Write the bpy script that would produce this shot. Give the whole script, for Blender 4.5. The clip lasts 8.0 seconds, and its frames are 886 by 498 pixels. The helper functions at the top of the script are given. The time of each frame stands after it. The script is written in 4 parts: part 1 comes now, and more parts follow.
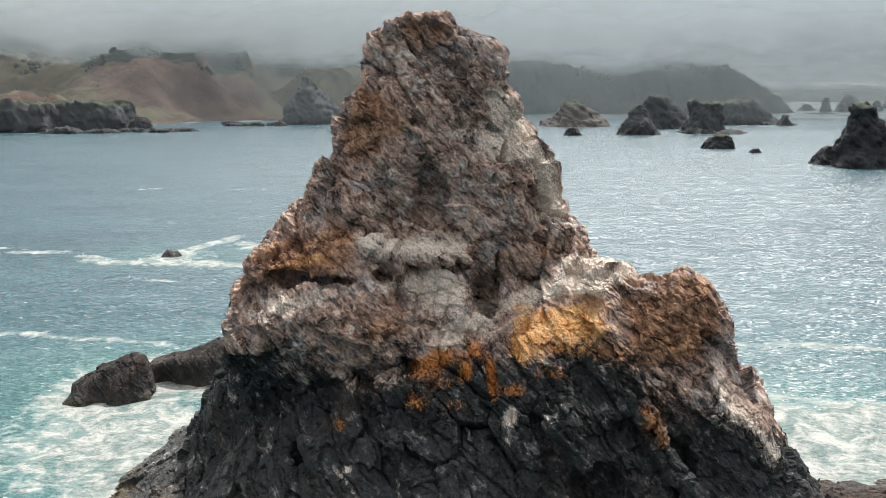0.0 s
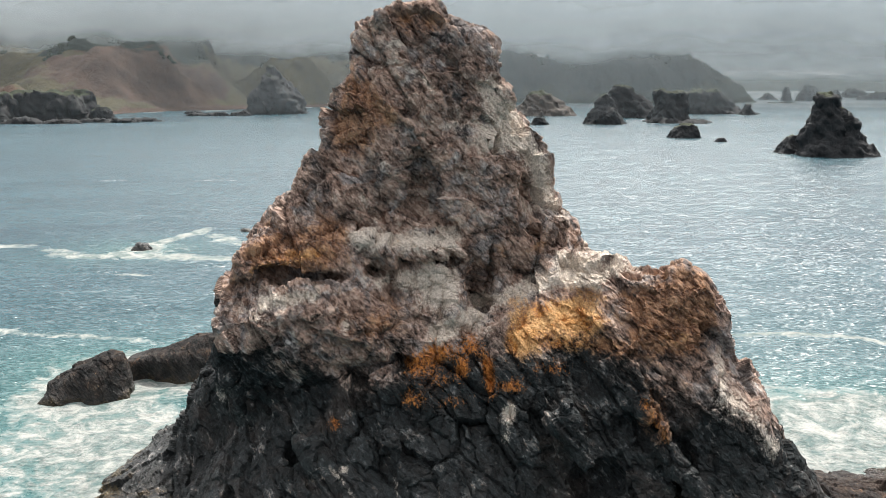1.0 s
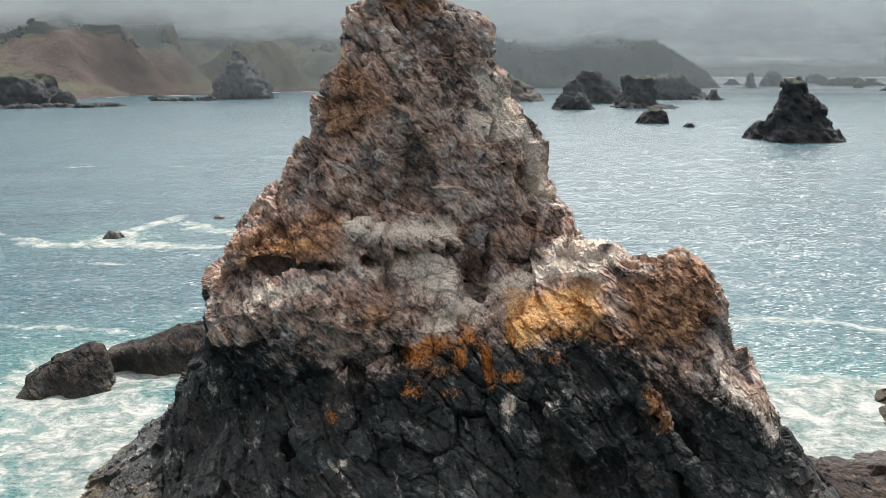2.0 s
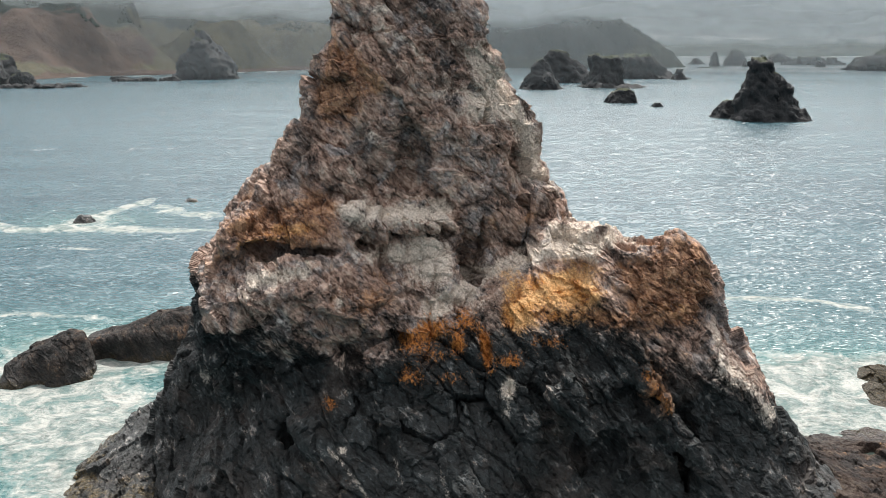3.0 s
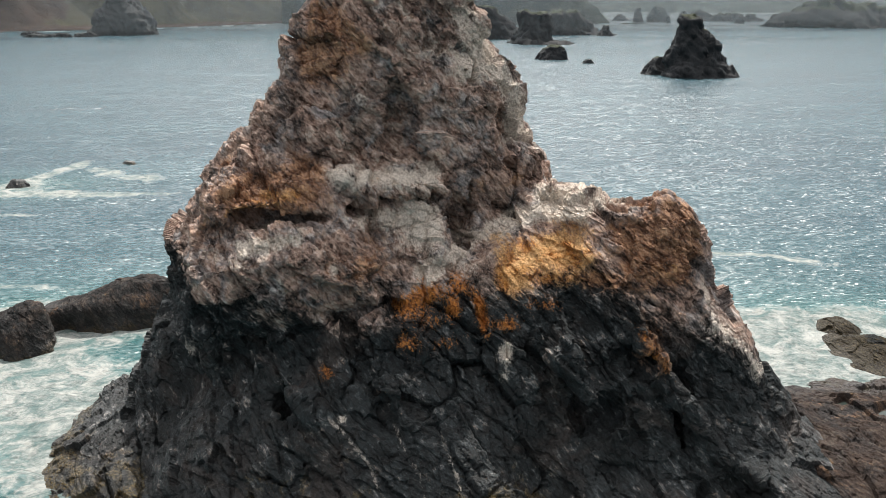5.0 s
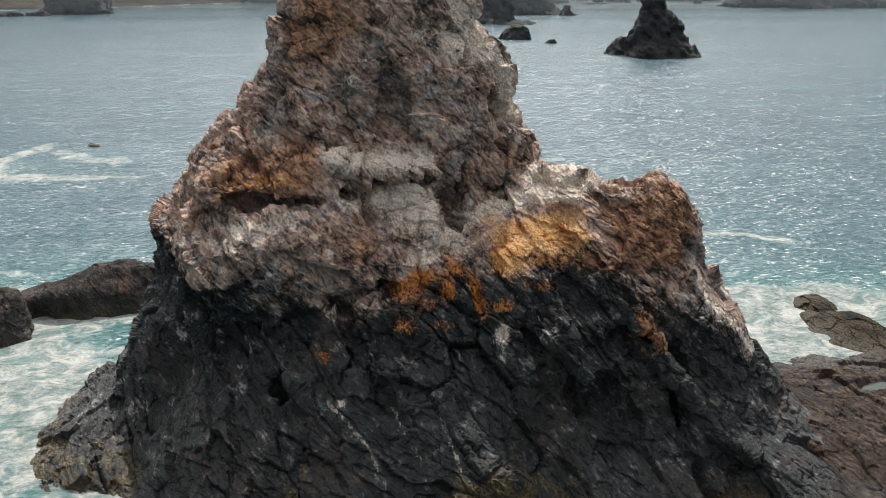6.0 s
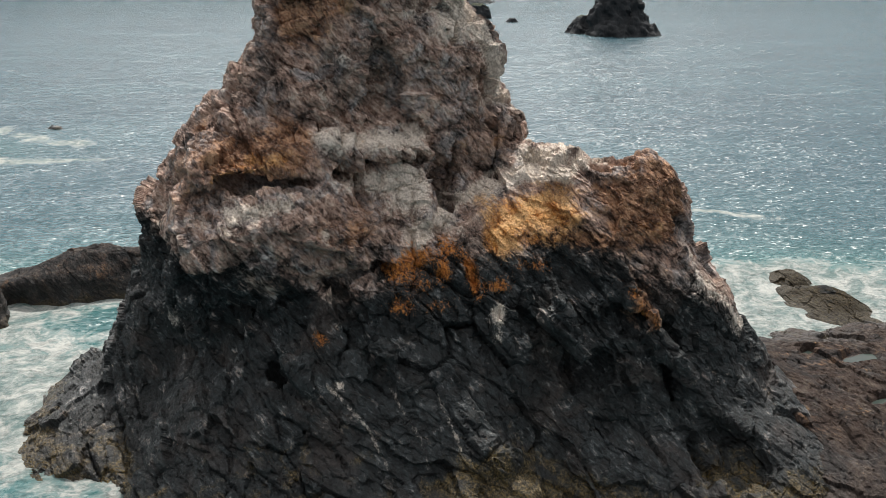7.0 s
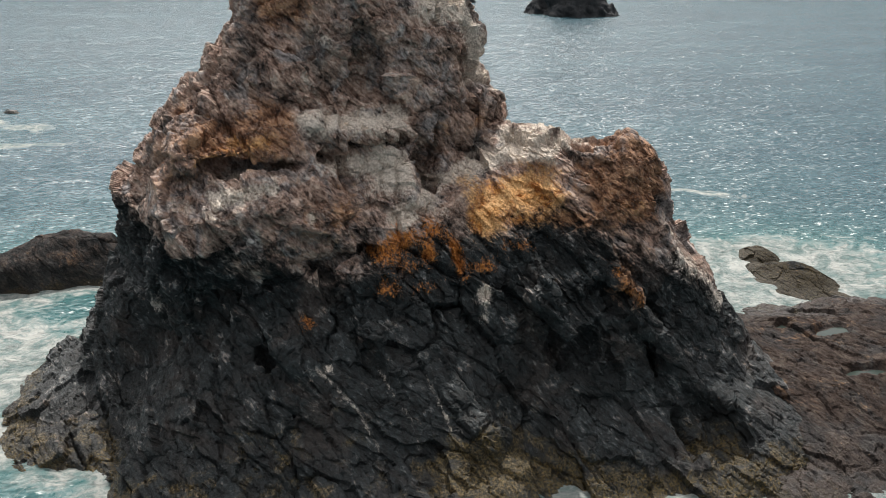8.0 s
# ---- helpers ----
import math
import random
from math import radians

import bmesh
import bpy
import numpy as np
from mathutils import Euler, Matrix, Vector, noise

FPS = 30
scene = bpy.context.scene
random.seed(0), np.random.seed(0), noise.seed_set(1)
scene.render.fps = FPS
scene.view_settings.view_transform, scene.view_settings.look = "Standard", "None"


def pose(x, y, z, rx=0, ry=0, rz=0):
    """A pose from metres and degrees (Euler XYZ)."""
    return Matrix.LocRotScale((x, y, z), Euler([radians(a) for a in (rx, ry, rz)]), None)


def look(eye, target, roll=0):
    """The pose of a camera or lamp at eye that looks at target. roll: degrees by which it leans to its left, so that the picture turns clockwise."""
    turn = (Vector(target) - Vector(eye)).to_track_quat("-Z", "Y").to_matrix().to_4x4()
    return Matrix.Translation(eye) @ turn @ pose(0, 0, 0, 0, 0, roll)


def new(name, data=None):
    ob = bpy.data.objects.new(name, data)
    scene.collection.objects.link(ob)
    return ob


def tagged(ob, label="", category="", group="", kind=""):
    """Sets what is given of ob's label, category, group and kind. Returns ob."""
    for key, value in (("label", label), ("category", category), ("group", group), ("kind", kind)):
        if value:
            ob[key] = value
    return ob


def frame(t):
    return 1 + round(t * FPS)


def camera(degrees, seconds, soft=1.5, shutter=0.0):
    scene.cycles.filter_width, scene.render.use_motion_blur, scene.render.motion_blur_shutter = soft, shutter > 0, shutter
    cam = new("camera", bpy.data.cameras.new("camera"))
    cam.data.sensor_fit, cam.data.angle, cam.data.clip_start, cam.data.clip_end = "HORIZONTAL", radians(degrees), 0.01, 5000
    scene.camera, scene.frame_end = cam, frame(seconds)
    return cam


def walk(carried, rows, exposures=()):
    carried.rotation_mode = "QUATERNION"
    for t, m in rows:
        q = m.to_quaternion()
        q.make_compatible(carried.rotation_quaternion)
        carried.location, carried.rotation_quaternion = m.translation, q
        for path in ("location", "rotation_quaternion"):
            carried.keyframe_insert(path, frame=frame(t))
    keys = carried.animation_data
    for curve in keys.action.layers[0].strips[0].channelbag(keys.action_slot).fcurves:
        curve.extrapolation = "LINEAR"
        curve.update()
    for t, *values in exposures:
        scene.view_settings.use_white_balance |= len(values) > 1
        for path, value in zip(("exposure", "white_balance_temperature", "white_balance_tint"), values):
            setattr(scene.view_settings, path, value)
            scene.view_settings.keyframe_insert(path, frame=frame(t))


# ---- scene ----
cam = camera(52.7, 8.0, 0.55)
PATH = [
    (0, (0.456, 0.708, 38.996), (0.374, 2.677, 38.654), -0.1),
    (0.5, (-0.838, 1.467, 39.083), (-0.878, 3.435, 38.729), -0.0),
    (1, (-2.137, 2.137, 39.132), (-2.141, 4.104, 38.767), -0.1),
    (1.5, (-3.452, 2.741, 39.209), (-3.419, 4.704, 38.83), -0.0),
    (3, (-7.124, 4.344, 39.366), (-6.98, 6.29, 38.926), 0.0),
    (3.5, (-8.535, 4.771, 39.396), (-8.351, 6.708, 38.934), 0.1),
    (4, (-9.832, 5.205, 39.464), (-9.607, 7.132, 38.979), 0.2),
    (4.5, (-11.123, 5.604, 39.573), (-10.859, 7.52, 39.064), 0.2),
    (6, (-15.108, 6.735, 39.72), (-14.721, 8.612, 39.148), 0.4),
    (6.5, (-16.501, 7.103, 39.725), (-16.071, 8.964, 39.132), 0.5),
    (7, (-17.915, 7.452, 39.692), (-17.441, 9.296, 39.078), 0.5),
    (7.5, (-19.134, 7.71, 39.672), (-18.619, 9.536, 39.039), 0.5),
    (8, (-20.078, 7.96, 39.68), (-19.517, 9.766, 39.028), 0.6),
]
walk(cam, [(t, look(eye, target, roll)) for t, eye, target, roll in PATH], [(0, -0.06), (4.5, -0.21), (8, -0.5)])

# ---- world, sun, exposure ----
SUN_ELEVATION, SUN_AZIMUTH = 56.0, 18.0  # degrees up, degrees to the right of straight ahead (+y)
world = bpy.data.worlds.new("world")
scene.world = world
world.use_nodes = True
wn, wl = world.node_tree.nodes, world.node_tree.links
sky = wn.new("ShaderNodeTexSky")
sky.sky_type, sky.sun_disc = "NISHITA", False
sky.sun_elevation, sky.sun_rotation = radians(SUN_ELEVATION), radians(SUN_AZIMUTH)
sky.air_density, sky.dust_density = 1.0, 3.0
# thin cloud: brighter overhead than at the horizon, with a wide glow round the sun
aim, height = wn.new("ShaderNodeTexCoord"), wn.new("ShaderNodeSeparateXYZ")
wl.new(aim.outputs["Generated"], height.inputs[0])
lift = wn.new("ShaderNodeMapRange")
wl.new(height.outputs[2], lift.inputs[0])
for k, value in enumerate((0.0, 1.0, 1.0, 11.0)):
    lift.inputs[k + 1].default_value = value
sun_dir = Vector((math.sin(radians(SUN_AZIMUTH)) * math.cos(radians(SUN_ELEVATION)),
                  math.cos(radians(SUN_AZIMUTH)) * math.cos(radians(SUN_ELEVATION)), math.sin(radians(SUN_ELEVATION))))
toward = wn.new("ShaderNodeVectorMath")
toward.operation = "DOT_PRODUCT"
toward.inputs[1].default_value = sun_dir
wl.new(aim.outputs["Generated"], toward.inputs[0])


def world_math(kind, a, b):
    node = wn.new("ShaderNodeMath")
    node.operation = kind
    for k, value in enumerate((a, b)):
        if isinstance(value, (int, float)):
            node.inputs[k].default_value = value
        else:
            wl.new(value, node.inputs[k])
    return node.outputs[0]


aureole = world_math("MULTIPLY", world_math("POWER", world_math("MAXIMUM", toward.outputs["Value"], 0.0), 4.0), 9.0)
# the cloud is bright and thick over the coast ahead and thins out towards the open sea
coastward = wn.new("ShaderNodeVectorMath")
coastward.operation = "DOT_PRODUCT"
coastward.inputs[1].default_value = Vector((0.1, 0.92, 0.34)).normalized()
wl.new(aim.outputs["Generated"], coastward.inputs[0])
bank = world_math("MULTIPLY", world_math("POWER", world_math("MAXIMUM", coastward.outputs["Value"], 0.0), 12.0), 30.0)
glow = world_math("ADD", world_math("ADD", lift.outputs[0], bank), aureole)
veil = wn.new("ShaderNodeCombineColor")
for k, tint in enumerate((1.025, 1.0, 0.97)):
    scaled = wn.new("ShaderNodeMath")
    scaled.operation = "MULTIPLY"
    scaled.inputs[1].default_value = tint
    wl.new(glow, scaled.inputs[0])
    wl.new(scaled.outputs[0], veil.inputs[k])
cloud = wn.new("ShaderNodeMix")
cloud.data_type = "RGBA"
cloud.inputs[0].default_value = 0.78
wl.new(sky.outputs[0], cloud.inputs[6])
wl.new(veil.outputs[0], cloud.inputs[7])
wl.new(cloud.outputs[2], wn["Background"].inputs[0])
wn["Background"].inputs[1].default_value = 0.135

sun_data = bpy.data.lights.new("sun", "SUN")
sun_data.energy, sun_data.angle, sun_data.color = 5.0, radians(1.0), (1.0, 0.95, 0.88)
sun = new("sun", sun_data)
sun.matrix_world = look(sun_dir * 300, (0, 0, 0))


# ---- noise and solid forms ----
def lattice(ix, iy, iz, seed):
    """A random number from 0 to 1 for each whole-numbered cell."""
    h = (ix.astype(np.int64) * 374761393 + iy.astype(np.int64) * 668265263 + iz.astype(np.int64) * 2147483647 + seed * 974711) & 0xFFFFFFFF
    h = ((h ^ (h >> 13)) * 1274126177) & 0xFFFFFFFF
    h = ((h ^ (h >> 16)) * 2246822519) & 0xFFFFFFFF
    return ((h ^ (h >> 15)) & 0xFFFFFF).astype(np.float32) / 16777216.0


def vnoise(p, scale, seed=0):
    """Smooth noise from -1 to 1; p is n by 3, scale the size of a lump in metres."""
    q = p / scale
    i = np.floor(q)
    f = (q - i).astype(np.float32)
    i = i.astype(np.int64)
    u = f * f * f * (f * (f * 6 - 15) + 10)
    total = 0
    for a in (0, 1):
        wx = u[:, 0] if a else 1 - u[:, 0]
        for b in (0, 1):
            wy = u[:, 1] if b else 1 - u[:, 1]
            for c in (0, 1):
                wz = u[:, 2] if c else 1 - u[:, 2]
                total = total + wx * wy * wz * lattice(i[:, 0] + a, i[:, 1] + b, i[:, 2] + c, seed)
    return total * 2 - 1


def fbm(p, scale, octaves, seed=0, gain=0.5):
    total, size = 0, 1.0
    for k in range(octaves):
        total = total + size * vnoise(p, scale * 0.5 ** k, seed + 17 * k)
        size *= gain
    return total


def ridged(p, scale, octaves, seed=0, gain=0.5):
    total, size = 0, 1.0
    for k in range(octaves):
        total = total + size * (1 - 2 * np.abs(vnoise(p, scale * 0.5 ** k, seed + 13 * k)))
        size *= gain
    return total


def billow(p, scale, octaves, seed=0, gain=0.5):
    """Rounded swellings parted by sharp creases, 0 in the creases."""
    total, size = 0, 1.0
    for k in range(octaves):
        total = total + size * np.abs(vnoise(p, scale * 0.5 ** k, seed + 11 * k))
        size *= gain
    return total


def blocks(p, scale, seed=0):
    """Broken blocks: the height of each block's tilted face, and the distance to its nearest joint, both about 0 to 1."""
    q = (p / scale).astype(np.float32)
    i = np.floor(q).astype(np.int64)
    f1 = np.full(len(q), 9.0, np.float32)
    f2 = np.full(len(q), 9.0, np.float32)
    face = np.zeros(len(q), np.float32)
    for a in (-1, 0, 1):
        for b in (-1, 0, 1):
            for c in (-1, 0, 1):
                jx, jy, jz = i[:, 0] + a, i[:, 1] + b, i[:, 2] + c
                h1, h2, h3 = (lattice(jx, jy, jz, seed + s) for s in (1, 2, 3))
                dx, dy, dz = q[:, 0] - jx - h1, q[:, 1] - jy - h2, q[:, 2] - jz - h3
                d = dx * dx + dy * dy + dz * dz
                tilt = (h1 - 0.5) * 2.0 + (dx * (h2 - 0.5) + dy * (h3 - 0.5) + dz * (h1 - 0.5)) * 2.4
                near = d < f1
                f2 = np.where(near, f1, np.minimum(f2, d))
                face = np.where(near, tilt, face)
                f1 = np.where(near, d, f1)
    return face, np.sqrt(f2) - np.sqrt(f1)


def smin(a, b, k):
    h = np.clip(0.5 + 0.5 * (b - a) / k, 0, 1)
    return b + (a - b) * h - k * h * (1 - h)


def loft(p, levels, power=2.4):
    """A solid of stacked rounded sections. Levels from the bottom up: z, x_left, x_right, y_front, y_back."""
    lv = np.array(levels, np.float32)
    x, y, z = p[:, 0], p[:, 1], p[:, 2]
    xl, xr, yf, yb = (np.interp(z, lv[:, 0], lv[:, k]).astype(np.float32) for k in (1, 2, 3, 4))
    rx, ry = (xr - xl) / 2, (yb - yf) / 2
    u, v = np.abs(x - (xl + xr) / 2) / rx, np.abs(y - (yf + yb) / 2) / ry
    s = (u ** power + v ** power) ** (1 / power)
    side = (s - 1) * np.minimum(rx, ry) * 0.8
    return np.maximum(side, np.maximum(z - lv[-1, 0], lv[0, 0] - z))


def lump(p, x, y, z, rx, ry, rz):
    """A rounded boulder-like swelling."""
    q = np.sqrt(((p[:, 0] - x) / rx) ** 2 + ((p[:, 1] - y) / ry) ** 2 + ((p[:, 2] - z) / rz) ** 2)
    return (q - 1) * min(rx, ry, rz)


def slab(p, x0, x1, y0, y1, z0, z1, r=0.6):
    """A block with rounded edges."""
    q = [np.abs(p[:, 0] - (x0 + x1) / 2) - (x1 - x0) / 2 + r, np.abs(p[:, 1] - (y0 + y1) / 2) - (y1 - y0) / 2 + r,
         np.abs(p[:, 2] - (z0 + z1) / 2) - (z1 - z0) / 2 + r]
    out = np.sqrt(sum(np.maximum(a, 0) ** 2 for a in q))
    return out + np.minimum(np.maximum(np.maximum(q[0], q[1]), q[2]), 0) - r


def skin(field, low, high, step):
    """The surface of a solid as vertices and quads (surface nets)."""
    n = [int((b - a) / step) + 1 for a, b in zip(low, high)]
    ax = [np.float32(a) + np.arange(k, dtype=np.float32) * np.float32(step) for a, k in zip(low, n)]
    g = np.stack(np.meshgrid(*ax, indexing="ij"), -1).reshape(-1, 3)
    f = np.empty(len(g), np.float32)
    coarse = [a[np.minimum(np.arange(2, k + 3, 5), k - 1)] for a, k in zip(ax, n)]
    c = field(np.stack(np.meshgrid(*coarse, indexing="ij"), -1).reshape(-1, 3)).reshape([len(a) for a in coarse])
    c = c.repeat(5, 0).repeat(5, 1).repeat(5, 2)[:n[0], :n[1], :n[2]].ravel()
    far = np.abs(c) > 6.5 * step + 1.2
    f[far] = c[far]
    todo = np.flatnonzero(~far)
    for k in range(0, len(todo), 400000):
        f[todo[k:k + 400000]] = field(g[todo[k:k + 400000]])
    f = f.reshape(n)
    inside = f < 0
    total = np.zeros([k - 1 for k in n] + [3], np.float32)
    count = np.zeros([k - 1 for k in n], np.float32)
    m = [k - 1 for k in n]
    corners = [(a, b, c) for a in (0, 1) for b in (0, 1) for c in (0, 1)]

    def part_of(arr, c):
        return arr[c[0]:c[0] + m[0], c[1]:c[1] + m[1], c[2]:c[2] + m[2]]
    for c in corners:
        for axis in range(3):
            if c[axis]:
                continue
            d = list(c)
            d[axis] = 1
            fa, fb = part_of(f, c), part_of(f, d)
            cross = (fa < 0) != (fb < 0)
            w = np.where(cross, fa / np.where(cross, fa - fb, 1), 0)
            for k in range(3):
                total[..., k] += np.where(cross, c[k] + (w if k == axis else 0), 0)
            count += cross
    used = count > 0
    index = np.full(m, -1, np.int64)
    index[used] = np.arange(used.sum())
    verts = (total[used] / count[used][:, None] + np.argwhere(used)) * step + np.array(low)
    quads = []
    for axis in range(3):
        u, v = [(1, 2), (2, 0), (0, 1)][axis]
        lo, hi = [slice(None)] * 3, [slice(None)] * 3
        lo[axis], hi[axis] = slice(0, -1), slice(1, None)
        a, b = inside[tuple(lo)], inside[tuple(hi)]
        for flip, hits in ((False, a & ~b), (True, b & ~a)):
            e = np.argwhere(hits)
            ok = (e[:, u] > 0) & (e[:, v] > 0) & (e[:, u] < n[u] - 1) & (e[:, v] < n[v] - 1)
            e = e[ok]
            ring = []
            for du, dv in ((-1, -1), (0, -1), (0, 0), (-1, 0)):
                q = e.copy()
                q[:, u] += du
                q[:, v] += dv
                ring.append(index[q[:, 0], q[:, 1], q[:, 2]])
            ring = np.stack(ring, 1)
            quads.append(ring[:, ::-1] if flip else ring)
    return verts, np.concatenate(quads)


def split(verts, quads):
    """Each quad cut into four."""
    e = np.concatenate([quads[:, [k, (k + 1) % 4]] for k in range(4)])
    es = np.sort(e, 1)
    key, inv = np.unique(es[:, 0] * (len(verts) + 1) + es[:, 1], return_inverse=True)
    a, b = key // (len(verts) + 1), key % (len(verts) + 1)
    mids = (verts[a] + verts[b]) / 2
    faces = verts[quads].mean(1)
    n, q = len(verts), len(quads)
    mid = n + inv.reshape(4, q).T
    mid0 = n + len(key) + np.arange(q)
    out = np.concatenate([np.stack([quads[:, k], mid[:, k], mid0, mid[:, (k + 3) % 4]], 1) for k in range(4)])
    return np.concatenate([verts, mids, faces]), out


def relax(verts, quads, rounds=1, much=0.5):
    for _ in range(rounds):
        total, count = np.zeros_like(verts), np.zeros(len(verts))
        for k in range(4):
            for o in (1, 3):
                i, j = quads[:, k], quads[:, (k + o) % 4]
                for c in range(3):
                    total[:, c] += np.bincount(i, verts[j, c], len(verts))
                count += np.bincount(i, minlength=len(verts))
        verts = verts + much * (total / np.maximum(count, 1)[:, None] - verts)
    return verts


def normals(verts, quads):
    n = np.cross(verts[quads[:, 2]] - verts[quads[:, 0]], verts[quads[:, 3]] - verts[quads[:, 1]])
    out = np.zeros_like(verts)
    for k in range(4):
        for c in range(3):
            out[:, c] += np.bincount(quads[:, k], n[:, c], len(verts))
    return out / np.maximum(np.linalg.norm(out, axis=1), 1e-9)[:, None]


def mesh_of(name, verts, quads, material, marks=None, smooth=True):
    """A mesh from arrays, with named numbers on its vertices for its material."""
    me = bpy.data.meshes.new(name)
    me.vertices.add(len(verts))
    me.vertices.foreach_set("co", np.ascontiguousarray(verts, np.float32).ravel())
    k = quads.shape[1]
    me.loops.add(quads.size)
    me.loops.foreach_set("vertex_index", np.ascontiguousarray(quads, np.int32).ravel())
    me.polygons.add(len(quads))
    me.polygons.foreach_set("loop_start", np.arange(0, quads.size, k, dtype=np.int32))
    me.update(calc_edges=True)
    me.polygons.foreach_set("use_smooth", np.full(len(quads), smooth))
    for key, values in (marks or {}).items():
        me.attributes.new(key, "FLOAT", "POINT").data.foreach_set("value", np.ascontiguousarray(values, np.float32))
    me.materials.append(material)
    me.validate()
    return me


def zone(p, x, y, z, rx, ry, rz):
    """1 in the middle of a patch, falling off round it."""
    return np.exp(-(((p[:, 0] - x) / rx) ** 2 + ((p[:, 1] - y) / ry) ** 2 + ((p[:, 2] - z) / rz) ** 2))


def part(name, me, parent, label=""):
    ob = new(name, me)
    ob.parent = parent
    return tagged(ob, label)


# ---- materials ----
class Nodes:
    """A short way to write node materials."""

    def __init__(self, name):
        self.mat = bpy.data.materials.new(name)
        self.mat.use_nodes = True
        self.tree = self.mat.node_tree
        self.bsdf = self.tree.nodes["Principled BSDF"]
        self.out = self.tree.nodes["Material Output"]
        self.where = self.tree.nodes.new("ShaderNodeTexCoord").outputs["Object"]

    def put(self, socket, value):
        if isinstance(value, bpy.types.NodeSocket):
            self.tree.links.new(value, socket)
        elif isinstance(value, tuple) and len(value) == 3 and socket.type == "RGBA":
            socket.default_value = (*value, 1)
        else:
            socket.default_value = value

    def attr(self, name):
        n = self.tree.nodes.new("ShaderNodeAttribute")
        n.attribute_name = name
        return n.outputs["Fac"]

    def place(self, scale=(1, 1, 1), turn=(0, 0, 0)):
        """Places turned first and then stretched, so that grain can run aslant."""
        where = self.where
        if any(turn):
            n = self.tree.nodes.new("ShaderNodeMapping")
            self.put(n.inputs["Vector"], where)
            n.inputs["Rotation"].default_value = [radians(a) for a in turn]
            where = n.outputs[0]
        n = self.tree.nodes.new("ShaderNodeMapping")
        self.put(n.inputs["Vector"], where)
        n.inputs["Scale"].default_value = scale
        return n.outputs[0]

    def noise(self, scale, detail=4.0, rough=0.55, at=None, warp=0.0):
        n = self.tree.nodes.new("ShaderNodeTexNoise")
        self.put(n.inputs["Vector"], at or self.where)
        for key, v in (("Scale", scale), ("Detail", detail), ("Roughness", rough), ("Distortion", warp)):
            n.inputs[key].default_value = v
        return n.outputs["Fac"]

    def slopes(self, scale, much, detail=2.0, at=None):
        """Two independent slopes from a noise's colour."""
        n = self.tree.nodes.new("ShaderNodeTexNoise")
        self.put(n.inputs["Vector"], at or self.where)
        n.inputs["Scale"].default_value, n.inputs["Detail"].default_value = scale, detail
        sep = self.tree.nodes.new("ShaderNodeSeparateColor")
        self.put(sep.inputs[0], n.outputs["Color"])
        return [self.math("MULTIPLY", self.math("SUBTRACT", sep.outputs[k], 0.5), much) for k in (0, 1)]

    def facing(self, *pairs):
        """A surface normal from summed slopes of a level sheet."""
        n = self.tree.nodes.new("ShaderNodeCombineXYZ")
        for k in (0, 1):
            total = pairs[0][k]
            for q in pairs[1:]:
                total = self.math("ADD", total, q[k])
            self.put(n.inputs[k], total)
        n.inputs[2].default_value = 1.0
        v = self.tree.nodes.new("ShaderNodeVectorMath")
        v.operation = "NORMALIZE"
        self.put(v.inputs[0], n.outputs[0])
        return v.outputs[0]

    def cells(self, scale, at=None, feature="F1", out="Distance"):
        n = self.tree.nodes.new("ShaderNodeTexVoronoi")
        n.feature = feature
        self.put(n.inputs["Vector"], at or self.where)
        n.inputs["Scale"].default_value = scale
        return n.outputs[out]

    def math(self, op, a, b=0.0, c=0.0):
        n = self.tree.nodes.new("ShaderNodeMath")
        n.operation = op
        for k, v in enumerate((a, b, c)):
            self.put(n.inputs[k], v)
        return n.outputs[0]

    def band(self, v, lo, hi, a=0.0, b=1.0):
        n = self.tree.nodes.new("ShaderNodeMapRange")
        n.interpolation_type = "SMOOTHSTEP"
        for k, w in enumerate((v, lo, hi, a, b)):
            self.put(n.inputs[k], w)
        return n.outputs[0]

    def mix(self, f, a, b, how="MIX"):
        n = self.tree.nodes.new("ShaderNodeMix")
        n.data_type, n.blend_type = "RGBA", how
        for k, v in ((0, f), (6, a), (7, b)):
            self.put(n.inputs[k], v)
        return n.outputs[2]

    def ramp(self, v, *stops):
        n = self.tree.nodes.new("ShaderNodeValToRGB")
        e = n.color_ramp.elements
        while len(e) < len(stops):
            e.new(0.5)
        for k, (at, colour) in enumerate(stops):
            e[k].position, e[k].color = at, (*colour, 1)
        self.put(n.inputs[0], v)
        return n.outputs[0]

    def bump(self, height, strength, distance, after=None):
        n = self.tree.nodes.new("ShaderNodeBump")
        self.put(n.inputs["Strength"], strength)
        n.inputs["Distance"].default_value = distance
        self.put(n.inputs["Height"], height)
        if after:
            self.put(n.inputs["Normal"], after)
        return n.outputs[0]

    def done(self, colour, rough=0.8, normal=None, **more):
        self.put(self.bsdf.inputs["Base Color"], colour)
        self.put(self.bsdf.inputs["Roughness"], rough)
        if normal:
            self.put(self.bsdf.inputs["Normal"], normal)
        for key, v in more.items():
            self.put(self.bsdf.inputs[key.replace("_", " ")], v)
        return self.mat


def patchy(n, mark, grain, spread=0.5, lo=0.4, hi=0.6):
    """A mark on the vertices, broken up by a grain."""
    return n.band(n.math("ADD", mark, n.math("MULTIPLY", n.math("SUBTRACT", grain, 0.5), spread)), lo, hi)


